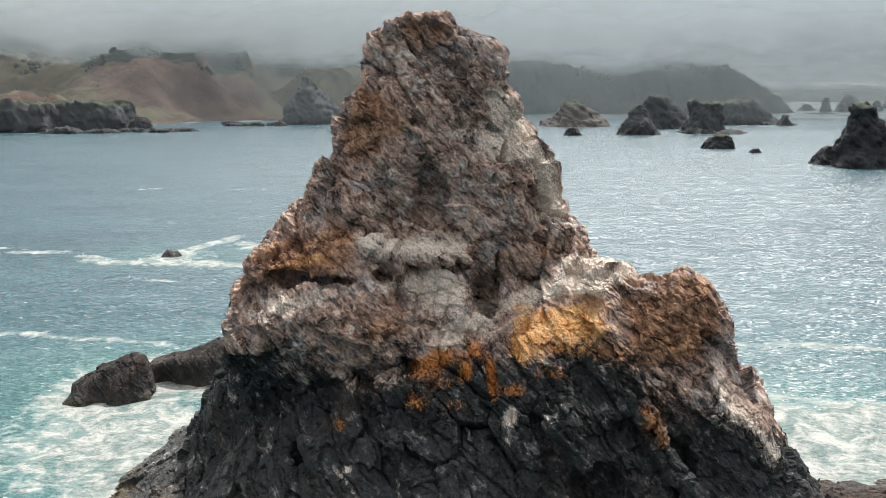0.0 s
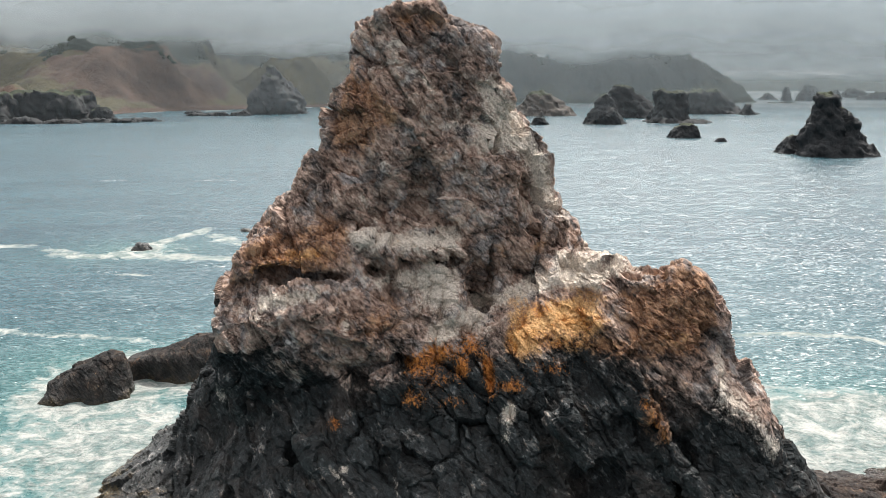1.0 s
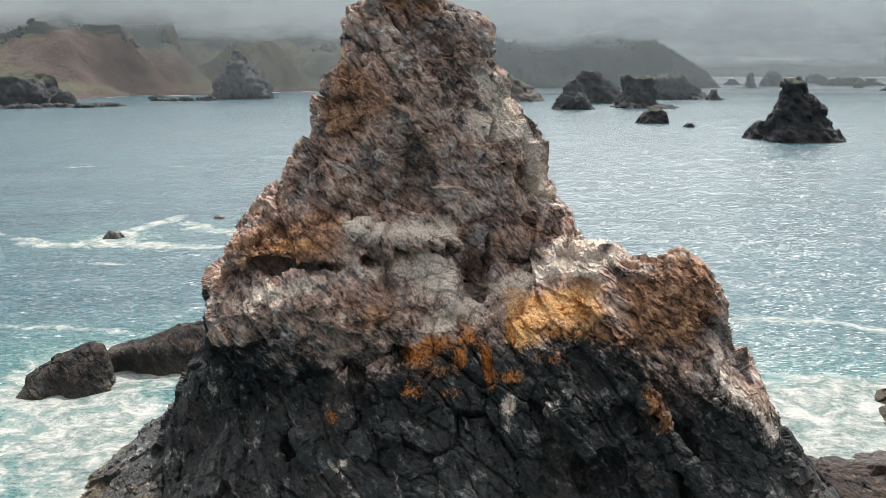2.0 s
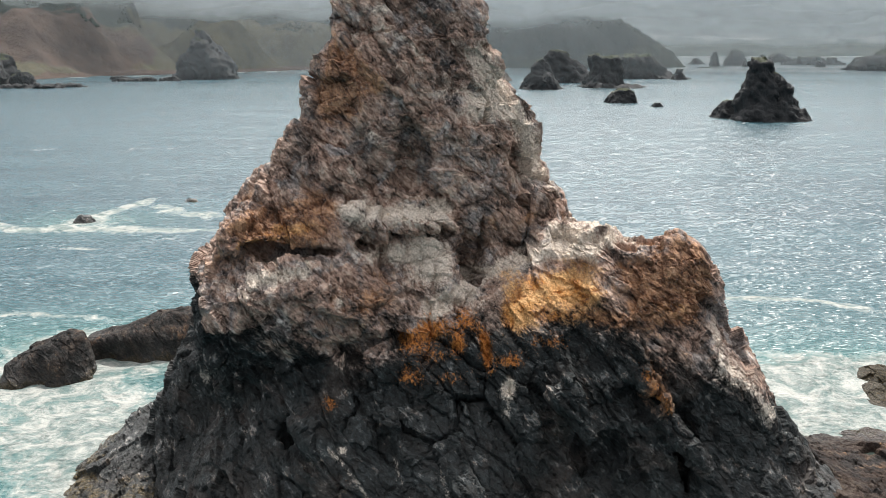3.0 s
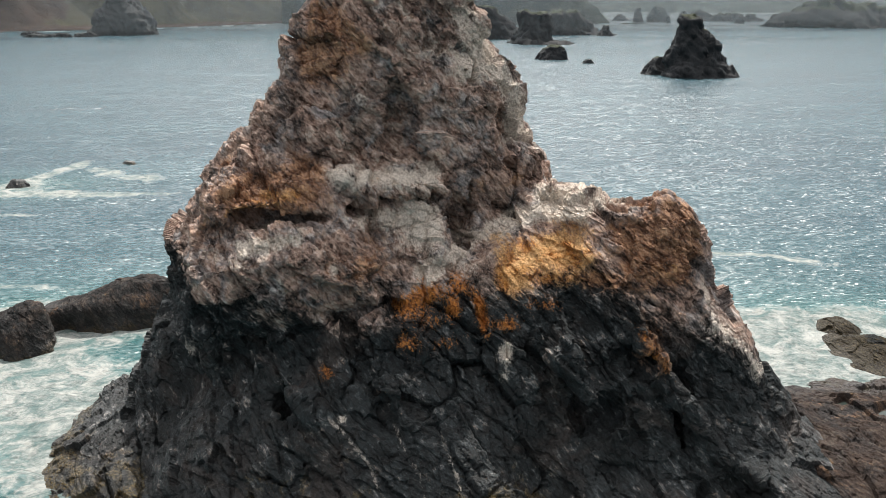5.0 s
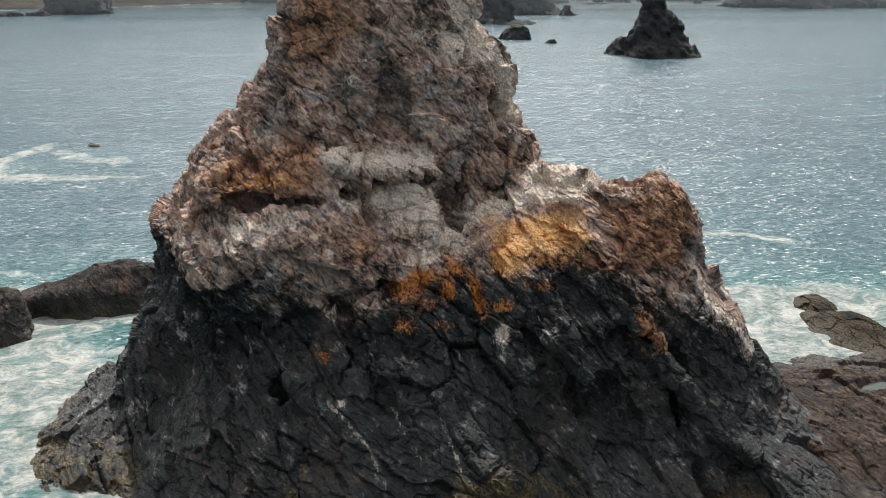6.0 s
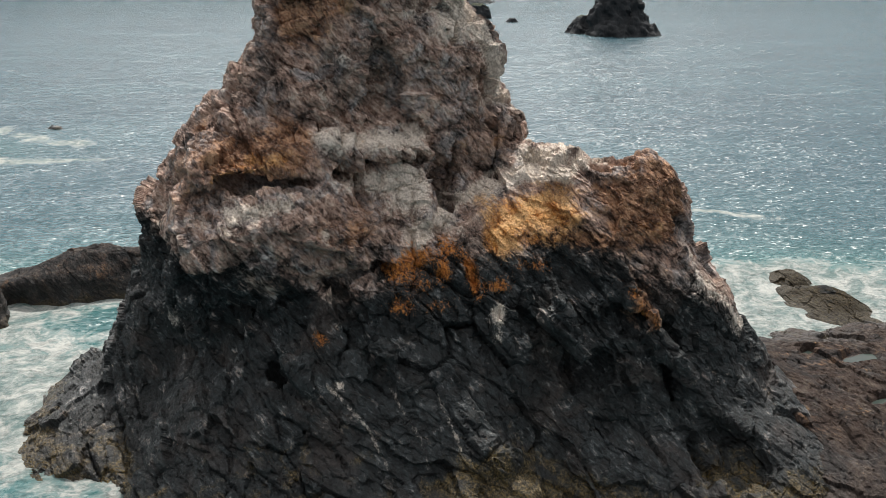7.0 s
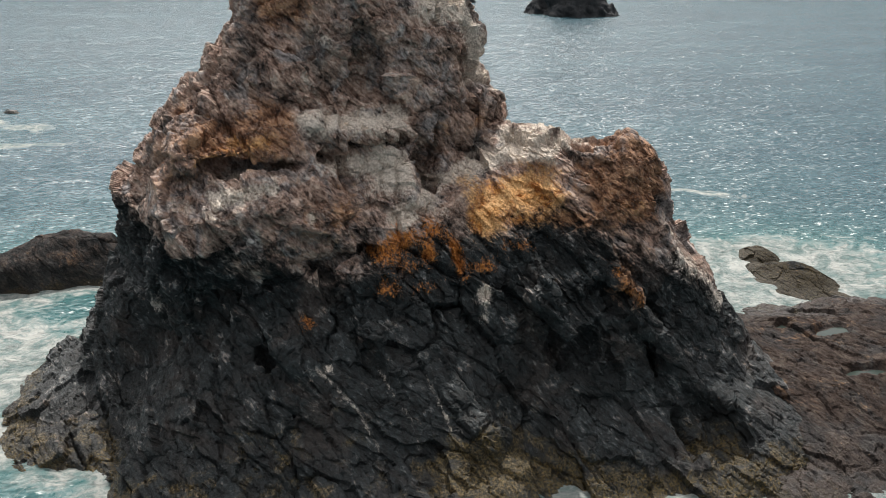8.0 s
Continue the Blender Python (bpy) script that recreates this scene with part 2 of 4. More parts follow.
def stack_rock(name="stack_rock", drab=1.0, pale=1.0):
    """Weathered sea rock: slate below, brown-grey above, rust, orange lichen, guano, weedy foot. drab dims the brown beds, pale the light scars."""
    n = Nodes(name)
    bed = n.place((0.8, 0.6, 2.2), (0, -46, 0))
    mid, fine, speck, grit = n.noise(0.6, 10, 0.66, warp=0.6), n.noise(5.0, 6, 0.78), n.noise(13.0, 4, 0.75), n.noise(24.0, 3, 0.7)
    streak = n.noise(1.6, 9, 0.72, at=bed, warp=0.5)
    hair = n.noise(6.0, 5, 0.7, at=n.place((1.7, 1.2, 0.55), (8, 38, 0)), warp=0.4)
    chips = n.cells(2.6, at=n.place((0.8, 0.8, 1.9), (0, -46, 0)), out="Color")
    chip = n.tree.nodes.new("ShaderNodeSeparateColor")
    n.put(chip.inputs[0], chips)
    tone = n.math("ADD", n.math("ADD", n.math("MULTIPLY", mid, 0.46), n.math("MULTIPLY", streak, 0.32)), n.math("ADD", n.math("MULTIPLY", fine, 0.12), n.math("MULTIPLY", chip.outputs[0], 0.08)))
    broad = n.noise(0.22, 8, 0.66, warp=0.8)
    warm = n.band(n.noise(0.34, 7, 0.68, warp=0.7), 0.37, 0.54)
    tan = n.ramp(tone, (0.39, (0.05 * drab, 0.032 * drab, 0.026 * drab)), (0.44, (0.29 * drab, 0.185 * drab, 0.145 * drab)), (0.51, (0.55 * drab, 0.385 * drab, 0.31 * drab)), (0.59, (0.84 * drab, 0.68 * drab, 0.57 * drab)))
    grey = n.ramp(tone, (0.39, (0.045 * drab, 0.042 * drab, 0.045 * drab)), (0.45, (0.2 * drab, 0.18 * drab, 0.18 * drab)), (0.52, (0.42 * drab, 0.385 * drab, 0.38 * drab)), (0.6, (0.82 * drab, 0.78 * drab, 0.75 * drab)))
    brown = n.mix(warm, grey, tan)
    slate = n.ramp(tone, (0.405, (0.0035, 0.0042, 0.0048)), (0.475, (0.0125, 0.016, 0.0175)), (0.545, (0.037, 0.047, 0.051)), (0.61, (0.24, 0.255, 0.26)))
    slate = n.mix(n.band(broad, 0.5, 0.64, 0, 0.5), slate, n.mix(0.86, brown, (0.01, 0.009, 0.009)))
    brown = n.mix(n.band(broad, 0.49, 0.4, 0, 0.7), brown, n.mix(0.72, brown, (0.022, 0.02, 0.021)))
    c = n.mix(patchy(n, n.attr("brown"), n.math("ADD", n.math("MULTIPLY", mid, 0.5), n.math("MULTIPLY", streak, 0.5)), 3.4, 0.15, 0.85), slate, brown)
    old = 0.35 + 0.65 * drab
    fox = n.ramp(tone, (0.4, (0.06 * old, 0.024 * old, 0.012 * old)), (0.47, (0.22 * old, 0.1 * old, 0.05 * old)), (0.56, (0.58 * old, 0.32 * old, 0.17 * old)))
    c = n.mix(n.math("MULTIPLY", patchy(n, n.attr("rust"), n.math("ADD", n.math("MULTIPLY", mid, 0.55), n.math("ADD", n.math("MULTIPLY", fine, 0.2), n.math("MULTIPLY", streak, 0.25))), 3.6, 0.35, 0.95), 0.88), c, fox)
    c = n.mix(patchy(n, n.attr("weed"), mid, 2.4, 0.4, 0.8), c, n.mix(n.band(fine, 0.42, 0.66), (0.014, 0.011, 0.005), (0.06 + 0.2 * drab, 0.042 + 0.14 * drab, 0.014 + 0.05 * drab)))
    pallor = n.mix(n.attr("brown"), (0.09, 0.11, 0.115), (0.72, 0.63, 0.56))
    c = n.mix(n.band(hair, 0.55, 0.64, 0, 0.4 * pale), c, pallor)
    c = n.mix(n.band(grit, 0.56, 0.66, 0, 0.35 * pale), c, pallor)
    c = n.mix(n.band(speck, 0.62, 0.7, 0, 0.45 * pale), c, n.mix(n.attr("brown"), (0.3, 0.31, 0.31), (0.8, 0.75, 0.7)))
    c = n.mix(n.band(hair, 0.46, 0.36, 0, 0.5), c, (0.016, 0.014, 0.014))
    drip = n.noise(2.2, 9, 0.78, at=n.place((1.5, 1.2, 0.5), (0, 18, 0)), warp=0.5)
    white = n.mix(n.band(fine, 0.36, 0.6), (0.5, 0.415, 0.34), (0.96, 0.87, 0.77))
    splash = n.math("ADD", n.math("MULTIPLY", drip, 0.4), n.math("ADD", n.math("MULTIPLY", mid, 0.35), n.math("MULTIPLY", fine, 0.25)))
    c = n.mix(n.math("MULTIPLY", patchy(n, n.attr("guano"), splash, 5.2, 0.4, 1.05), 0.9), c, white)
    gold = n.mix(n.band(mid, 0.4, 0.58), n.mix(n.band(fine, 0.38, 0.62), (0.28, 0.085, 0.014), (0.72, 0.32, 0.07)), n.mix(n.band(fine, 0.38, 0.62), (0.42, 0.21, 0.065), (0.93, 0.58, 0.26)))
    c = n.mix(n.math("MULTIPLY", patchy(n, n.attr("lichen"), n.math("ADD", n.math("MULTIPLY", streak, 0.4), n.math("ADD", n.math("MULTIPLY", fine, 0.25), n.math("MULTIPLY", mid, 0.35))), 4.2, 0.3, 0.95), 0.88), c, gold)
    tuft = n.mix(n.band(fine, 0.38, 0.62), (0.26, 0.075, 0.015), (0.78, 0.31, 0.07))
    c = n.mix(n.math("MULTIPLY", patchy(n, n.attr("tuft"), n.math("ADD", n.math("MULTIPLY", drip, 0.5), n.math("MULTIPLY", fine, 0.5)), 4.6, 0.45, 1.0), 0.9), c, tuft)
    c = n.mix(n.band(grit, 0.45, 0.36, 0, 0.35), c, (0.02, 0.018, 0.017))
    wet = n.attr("wet")
    nrm = n.bump(streak, 0.55, 0.45)
    nrm = n.bump(chip.outputs[1], 0.35, 0.12, nrm)
    nrm = n.bump(mid, 0.4, 0.35, nrm)
    nrm = n.bump(hair, 0.45, 0.12, nrm)
    nrm = n.bump(fine, 0.55, 0.16, nrm)
    nrm = n.bump(speck, 0.4, 0.05, nrm)
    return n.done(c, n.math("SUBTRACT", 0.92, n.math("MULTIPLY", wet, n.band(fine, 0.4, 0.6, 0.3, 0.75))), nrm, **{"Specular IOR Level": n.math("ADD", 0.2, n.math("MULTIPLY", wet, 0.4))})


def far_rock(name, dark, light, green=(0.06, 0.075, 0.03)):
    """Bare rock of the far stacks, with a little scrub where it is marked."""
    n = Nodes(name)
    big, mid, fine = n.noise(0.03, 5, 0.6), n.noise(0.12, 6, 0.65, at=n.place((1, 1, 0.4))), n.noise(0.7, 4, 0.6)
    tone = n.math("ADD", n.math("MULTIPLY", big, 0.4), n.math("ADD", n.math("MULTIPLY", mid, 0.4), n.math("MULTIPLY", fine, 0.2)))
    c = n.ramp(tone, (0.36, dark), (0.64, light))
    c = n.mix(patchy(n, n.attr("scrub"), mid, 0.9), c, n.mix(fine, green, tuple(g * 2.0 for g in green)))
    return n.done(c, 0.9, n.bump(fine, 0.6, 0.8, n.bump(mid, 0.7, 3.0)))


def sea_water():
    n = Nodes("sea_water")
    foam_mark, shoal = n.attr("foam"), n.attr("shoal")
    foamy = n.math("ADD", n.math("MULTIPLY", n.noise(0.28, 8, 0.68, warp=0.9), 0.7), n.math("MULTIPLY", n.noise(1.9, 6, 0.7, warp=0.7), 0.3))
    cover = n.math("ADD", foam_mark, n.math("MULTIPLY", n.math("SUBTRACT", foamy, 0.5), 2.0))
    foam = n.band(cover, 0.45, 0.85)
    deep = n.mix(n.band(n.noise(0.012, 4, 0.6, at=n.place((1, 2.5, 1))), 0.35, 0.65), (0.022, 0.068, 0.094), (0.038, 0.094, 0.12))
    water = n.mix(shoal, deep, (0.06, 0.16, 0.155))
    churn = n.mix(n.band(foamy, 0.4, 0.62), (0.12, 0.18, 0.175), (0.43, 0.44, 0.42))
    c = n.mix(foam, water, churn)
    nrm = n.facing(n.slopes(0.06, 0.35, 2, at=n.place((1, 1.8, 1), (0, 0, -12))), n.slopes(0.4, 1.1, 3, at=n.place((0.6, 1.4, 1), (0, 0, -8))),
                   n.slopes(1.7, 2.3, 3, at=n.place((0.6, 1.2, 1), (0, 0, 6))))
    nrm = n.bump(foamy, n.math("MULTIPLY", foam, 0.9), 0.6, nrm)
    return n.done(c, n.band(foam, 0, 1, 0.27, 0.75), nrm, IOR=1.36)


def hillside(name, grass, soil, wood):
    """A coast hill: dry grass, bare soil where it is steep, dark woods."""
    n = Nodes(name)
    big, mid, fine = n.noise(0.008, 5, 0.6), n.noise(0.03, 6, 0.7), n.noise(0.15, 5, 0.7)
    c = n.mix(n.band(mid, 0.35, 0.65), grass, tuple(g * 0.55 for g in grass))
    c = n.mix(patchy(n, n.attr("bare"), mid, 1.0), c, n.mix(n.band(mid, 0.3, 0.7), soil, tuple(g * 0.5 for g in soil)))
    c = n.mix(patchy(n, n.attr("wood"), mid, 1.2), c, n.mix(fine, tuple(g * 0.5 for g in wood), tuple(g * 1.6 for g in wood)))
    return n.done(c, 0.95, n.bump(fine, 0.8, 5.0, n.bump(mid, 0.8, 12.0)))


def fog_stuff(name, low, full, thin, top):
    """A bank of mist that thickens with height: thin at the sea, closed above full, and loose again at its top."""
    n = Nodes(name)
    z = n.tree.nodes.new("ShaderNodeSeparateXYZ")
    n.put(z.inputs[0], n.where)
    wisps = n.noise(0.006, 5, 0.6, at=n.place((1, 1, 2.2)), warp=0.5)
    height = n.math("ADD", z.outputs[2], n.math("MULTIPLY", n.math("SUBTRACT", wisps, 0.5), 70.0))
    body = n.band(height, low, full, 0, top)
    veil = n.band(z.outputs[2], 0.0, 12.0, 0, thin)
    a = n.math("MAXIMUM", body, veil)
    clear = n.tree.nodes.new("ShaderNodeBsdfTransparent")
    lit, back, both, mixed = (n.tree.nodes.new(k) for k in ("ShaderNodeBsdfDiffuse", "ShaderNodeBsdfTranslucent", "ShaderNodeMixShader", "ShaderNodeMixShader"))
    for s in (lit, back):
        s.inputs[0].default_value = (0.42, 0.475, 0.51, 1)
    both.inputs[0].default_value = 0.6
    n.tree.links.new(lit.outputs[0], both.inputs[1])
    n.tree.links.new(back.outputs[0], both.inputs[2])
    n.put(mixed.inputs[0], a)
    n.tree.links.new(clear.outputs[0], mixed.inputs[1])
    n.tree.links.new(both.outputs[0], mixed.inputs[2])
    n.tree.links.new(mixed.outputs[0], n.out.inputs[0])
    return n.mat


def fog_deck():
    """The underside of the low cloud: loose at its seaward edge, closed farther in."""
    n = Nodes("cloud_deck")
    z = n.tree.nodes.new("ShaderNodeSeparateXYZ")
    n.put(z.inputs[0], n.where)
    wisps = n.noise(0.004, 5, 0.6, warp=0.6)
    reach = n.math("ADD", z.outputs[1], n.math("MULTIPLY", n.math("SUBTRACT", wisps, 0.5), 500.0))
    clear, back, mixed = (n.tree.nodes.new(k) for k in ("ShaderNodeBsdfTransparent", "ShaderNodeBsdfTranslucent", "ShaderNodeMixShader"))
    back.inputs[0].default_value = (0.5, 0.5, 0.495, 1)
    n.put(mixed.inputs[0], n.band(reach, 1200, 1900, 0, 0.85))
    n.tree.links.new(clear.outputs[0], mixed.inputs[1])
    n.tree.links.new(back.outputs[0], mixed.inputs[2])
    n.tree.links.new(mixed.outputs[0], n.out.inputs[0])
    return n.mat


ROCK = stack_rock()
LEDGE_ROCK = stack_rock("ledge_rock", 0.11, 0.12)
DARK_ROCK = far_rock("dark_rock", (0.008, 0.01, 0.012), (0.045, 0.048, 0.052), (0.022, 0.028, 0.014))
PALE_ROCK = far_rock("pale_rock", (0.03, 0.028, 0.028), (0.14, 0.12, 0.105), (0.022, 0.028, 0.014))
SEA = sea_water()


# ---- the great sea stack ----
STRATA = np.array(Matrix.Rotation(radians(46), 3, "Y") @ Matrix.Rotation(radians(12), 3, "Z"), np.float32)


def spire(p):
    return loft(p, [(-4, -31, 20, 74, 110), (6, -27, 17, 77, 107), (12, -25.4, 15, 79, 105), (17.5, -24.8, 13, 79.8, 104), (20, -23.9, 12.4, 80.0, 103),
                    (23, -21.9, 11.2, 80.4, 102), (26, -19.2, 9.9, 80.8, 101), (29, -16.9, 8.3, 81.2, 99), (33, -14.4, 7.2, 81.6, 97),
                    (36.5, -12.9, 4.6, 82.3, 95), (40, -11.2, 3.2, 83.6, 93.5), (42.8, -9.9, 2.8, 84.9, 92), (44.8, -8.9, -0.6, 85.7, 91), (46.5, -6.2, -3.2, 86.6, 89)], 2.15)


def hump(p):
    return loft(p, [(-4, 1, 40, 51.5, 92), (2, 3, 34, 59.4, 91), (5, 4, 29.2, 64.0, 91), (8, 5, 27.4, 66.0, 91), (11, 6, 26.0, 67.0, 90), (14, 7, 24.6, 68.6, 90),
                    (17, 7.5, 22.8, 71.2, 88), (20, 9.2, 21.3, 73.2, 85), (22.2, 12, 19.8, 74.4, 80), (23.6, 14.6, 18.4, 75.4, 77.5)], 2.5)


def lichen_slope(p):
    return loft(p, [(-4, -8, 20, 61, 94), (4, -5, 17, 66.6, 93), (10, -4, 16, 69.6, 92), (13.6, -3.2, 15.5, 71.8, 92), (16.2, -2, 15, 73.8, 92), (18, 0.5, 14.5, 75.2, 92), (20, 4.0, 14, 77.4, 92), (22.2, 7, 13, 80.5, 92)], 3.4)


def shoulder(p):
    return loft(p, [(9, -22.5, -5, 77, 94), (13, -22.8, -3.6, 75.6, 94), (16, -22.8, -4.0, 73.6, 93), (18, -23.0, -4.4, 73.2, 93), (20, -22.2, -5.4, 74.0, 92), (23, -21.2, -6.8, 75.6, 91), (25.8, -18.6, -8.6, 77.6, 90)], 3.4)


def front_foot(p):
    return loft(p, [(-4, -30, 12, 51, 92), (0, -27, 10, 57.2, 92), (3, -25, 9, 63.0, 92), (5, -24, 8, 65.4, 92), (7, -21.5, 7, 67, 92), (9, -19, 6, 69, 92),
                    (11.5, -17, 4.6, 71.2, 92), (15, -13, 3.0, 73.4, 91), (17.5, -10, 1.0, 75.8, 90)], 2.8)


def left_apron(p):
    return loft(p, [(-4, -39, -8, 66, 101), (-0.5, -36, -10, 72.5, 99), (1.3, -34.2, -12, 76, 98), (2.6, -32.4, -14, 78.6, 97.5), (3.6, -29.6, -16, 81.4, 97), (6, -27.8, -17, 82.6, 96.5), (11, -26.8, -18, 84, 95.5)], 3.0)


def ramp_ledge(p, x0, x1, y0, y1, z0, lip, back, deep):
    """A ledge whose top climbs from its lip at y0 to its back at y deep."""
    run, rise = deep - y0, back - lip
    top = ((p[:, 2] - lip) * run - (p[:, 1] - y0) * rise) / math.hypot(run, rise)
    return np.maximum(slab(p, x0, x1, y0, y1, z0, back, 0.4), top)


def rib(p, ax, ay, az, bx, by, bz, r0, r1):
    """A tapering rib of rock from one place to another."""
    a, d = np.array((ax, ay, az)), np.array((bx - ax, by - ay, bz - az))
    t = np.clip(((p - a) @ d) / (d @ d), 0, 1)
    return np.linalg.norm(p - a - t[:, None] * d, axis=1) - (r0 + (r1 - r0) * t)


def great_stack(p):
    """The whole stack in one solid: below zero is rock."""
    w = np.stack([vnoise(p, 6.0, 5), vnoise(p, 6.0, 6), vnoise(p, 5.0, 7)], 1) * 0.42
    q = p + w
    d = spire(q)
    # the masses lean on one another along sharp valleys
    d = smin(d, shoulder(q), 0.5)
    d = smin(d, hump(q), 0.6)
    d = smin(d, lichen_slope(q), 0.5)
    d = smin(d, front_foot(q), 1.2)
    d = smin(d, left_apron(q), 0.8)
    # bird ledges and bosses
    d = smin(d, ramp_ledge(q, -10.8, -0.6, 79.2, 87, 23.2, 24.6, 26.4, 83.0), 0.25)
    d = smin(d, ramp_ledge(q, -8.6, -0.9, 76.2, 87, 14.0, 17.2, 23.6, 81.6), 0.4)
    d = smin(d, ramp_ledge(q, -20.5, -11.5, 73.0, 84, 17.0, 20.2, 22.1, 76.6), 0.3)
    d = smin(d, ramp_ledge(q, 7.0, 15.0, 79.4, 84, 19.0, 21.8, 23.2, 82.0), 0.4)
    d = smin(d, slab(q, 1.4, 9.6, 83.6, 92, 18.0, 26.8, 1.2), 0.6)
    d = smin(d, lump(q, 12.6, 78.6, 22.0, 3.4, 2.4, 1.6), 0.5)
    # the guano ramp, climbing along the foot of the spire, and the weedy hummock at the foot
    for ax, ay, az, bx, by, bz in ((9.6, 80.4, 20.8, 3.4, 82.4, 19.2), (3.4, 82.4, 19.2, -1.5, 79.4, 17.5), (-1.5, 79.4, 17.5, -4.8, 77.6, 16.6)):
        d = smin(d, rib(q, ax, ay, az, bx, by, bz, 1.3, 1.3), 0.5)
    d = smin(d, lump(q, 0.8, 65.6, 2.4, 3.2, 2.6, 2.4), 0.5)
    # the rusty block that overhangs the left ledge, sloping back to the spire
    d = smin(d, np.maximum(ramp_ledge(q, -20.4, -10.4, 76.0, 86, 22.9, 24.2, 28.6, 83.0), np.maximum((22.6 + 0.11 * (q[:, 0] + 19)) - q[:, 2], (q[:, 2] - 24.0 - 0.75 * (q[:, 0] + 20)) * 0.8)), 0.3)
    for boss in (lump(q, 0.6, 87.0, 40.4, 2.2, 2.4, 2.8), lump(q, -9.2, 85.2, 35.0, 2.4, 2.2, 2.8), lump(q, -10.0, 82.4, 28.8, 2.8, 2.0, 2.2),
                 lump(q, -7.4, 83.4, 31.8, 1.6, 1.6, 1.7), lump(q, 0.4, 84.6, 29.4, 3.0, 2.2, 2.4), lump(q, 2.4, 86.0, 33.8, 2.0, 2.0, 2.6),
                 lump(q, 5.2, 87.0, 31.0, 2.2, 2.0, 2.6), lump(q, -4.4, 87.2, 45.7, 1.2, 1.6, 1.2), lump(q, -7.6, 87.2, 44.9, 1.2, 1.6, 1.1)):
        d = smin(d, boss, 0.5)
    # steep ribs of the striped block and of the dark front
    for ax, az, bx, bz, y, r in ((-12.2, 20.6, -8.8, 16.2, 74.5, 0.8), (-10.0, 21.6, -6.4, 16.6, 75.6, 0.8), (-8.2, 22.2, -5.2, 18.0, 77.0, 0.7), (-14.6, 19.6, -11.8, 16.2, 74.2, 0.7),
                                 (-13.5, 10.5, -8.0, 4.0, 68.8, 0.9), (-6.6, 11.0, -2.8, 4.5, 68.6, 0.8), (7.0, 13.0, 12.0, 6.0, 67.6, 0.9), (14.0, 12.0, 19.5, 5.5, 66.4, 1.0)):
        d = smin(d, rib(q, ax, y + 1.0, az, bx, y - (0.0 if az > 15 else 2.4), bz, r, r * 0.7), 0.5)
    for ax, bx, bz in ((-1.5, -1.6, 19.6), (-2.6, -3.2, 18.6), (-3.8, -4.8, 18.2), (-5.2, -6.4, 18.8), (-6.8, -8.2, 19.4)):
        d = smin(d, rib(q, ax, 81.4, 23.3, bx, 77.4, bz, 0.55, 0.45), 0.15)
    for ridge in (rib(q, 3.2, 86.0, 38.0, -1.2, 83.6, 31.4, 1.3, 1.0), rib(q, -7.2, 83.6, 36.8, -10.0, 82.0, 28.2, 1.1, 1.2), rib(q, -6.6, 86.6, 43.6, -8.6, 84.6, 37.4, 1.0, 1.2),
                  rib(q, -2.6, 86.2, 42.4, -5.6, 83.8, 35.8, 0.9, 1.0), rib(q, 6.4, 88.2, 31.0, 2.6, 84.4, 25.2, 1.2, 1.3), rib(q, -12.4, 85.6, 33.0, -16.6, 81.6, 25.8, 1.0, 1.4)):
        d = smin(d, ridge, 0.4)
    # clefts, undercuts and hollows
    for hollow in (lump(q, -15.0, 75.2, 22.9, 4.8, 3.0, 0.62), lump(q, -5.0, 79.6, 23.3, 4.4, 2.4, 0.5), lump(q, 0.9, 81.6, 20.4, 1.2, 2.2, 3.4),
                   lump(q, -3.8, 81.7, 29.8, 1.9, 2.2, 3.4), rib(q, -4.8, 82.0, 33.0, -2.2, 81.4, 26.6, 0.5, 0.9), rib(q, -0.6, 83.6, 42.0, -1.6, 82.6, 35.6, 0.5, 0.8), lump(q, -0.9, 83.0, 38.6, 1.2, 1.6, 3.4), lump(q, 2.2, 83.0, 22.8, 0.5, 2.0, 3.8),
                   lump(q, -6.6, 74.8, 15.6, 1.8, 1.8, 0.8), lump(q, -10.0, 73.4, 14.9, 2.4, 1.6, 0.9),
                   lump(q, -12.2, 81.2, 31.8, 1.6, 1.2, 0.5), lump(q, -18.8, 79.6, 26.4, 0.5, 2.0, 2.4), lump(q, -11.3, 73.4, 18.4, 0.4, 1.4, 2.6), lump(q, 13.6, 74.6, 22.0, 2.4, 1.0, 0.4),
                   lump(q, 9.8, 67.8, 8.2, 1.7, 2.4, 1.9), lump(q, 13.0, 68.0, 12.2, 3.2, 1.6, 1.2), lump(q, -18.0, 74.2, 13.0, 4.0, 1.8, 1.3), lump(q, -22.4, 78.6, 8.6, 1.8, 2.0, 1.4),
                   lump(q, 6.4, 83.2, 24.0, 0.5, 1.4, 2.6), lump(q, 19.5, 61.5, 3.0, 3.0, 3.0, 2.6), lump(q, 16.6, 67.6, 9.0, 0.8, 2.0, 4.0), lump(q, -14.6, 71.4, 8.4, 0.8, 2.0, 3.6)):
        d = -smin(-d, hollow, 0.3)
    return d + 0.2 - 0.5 * billow(p * [1, 1, 0.8] + w, 5.0, 2, 21) + 0.12 * vnoise(p, 2.0, 22)


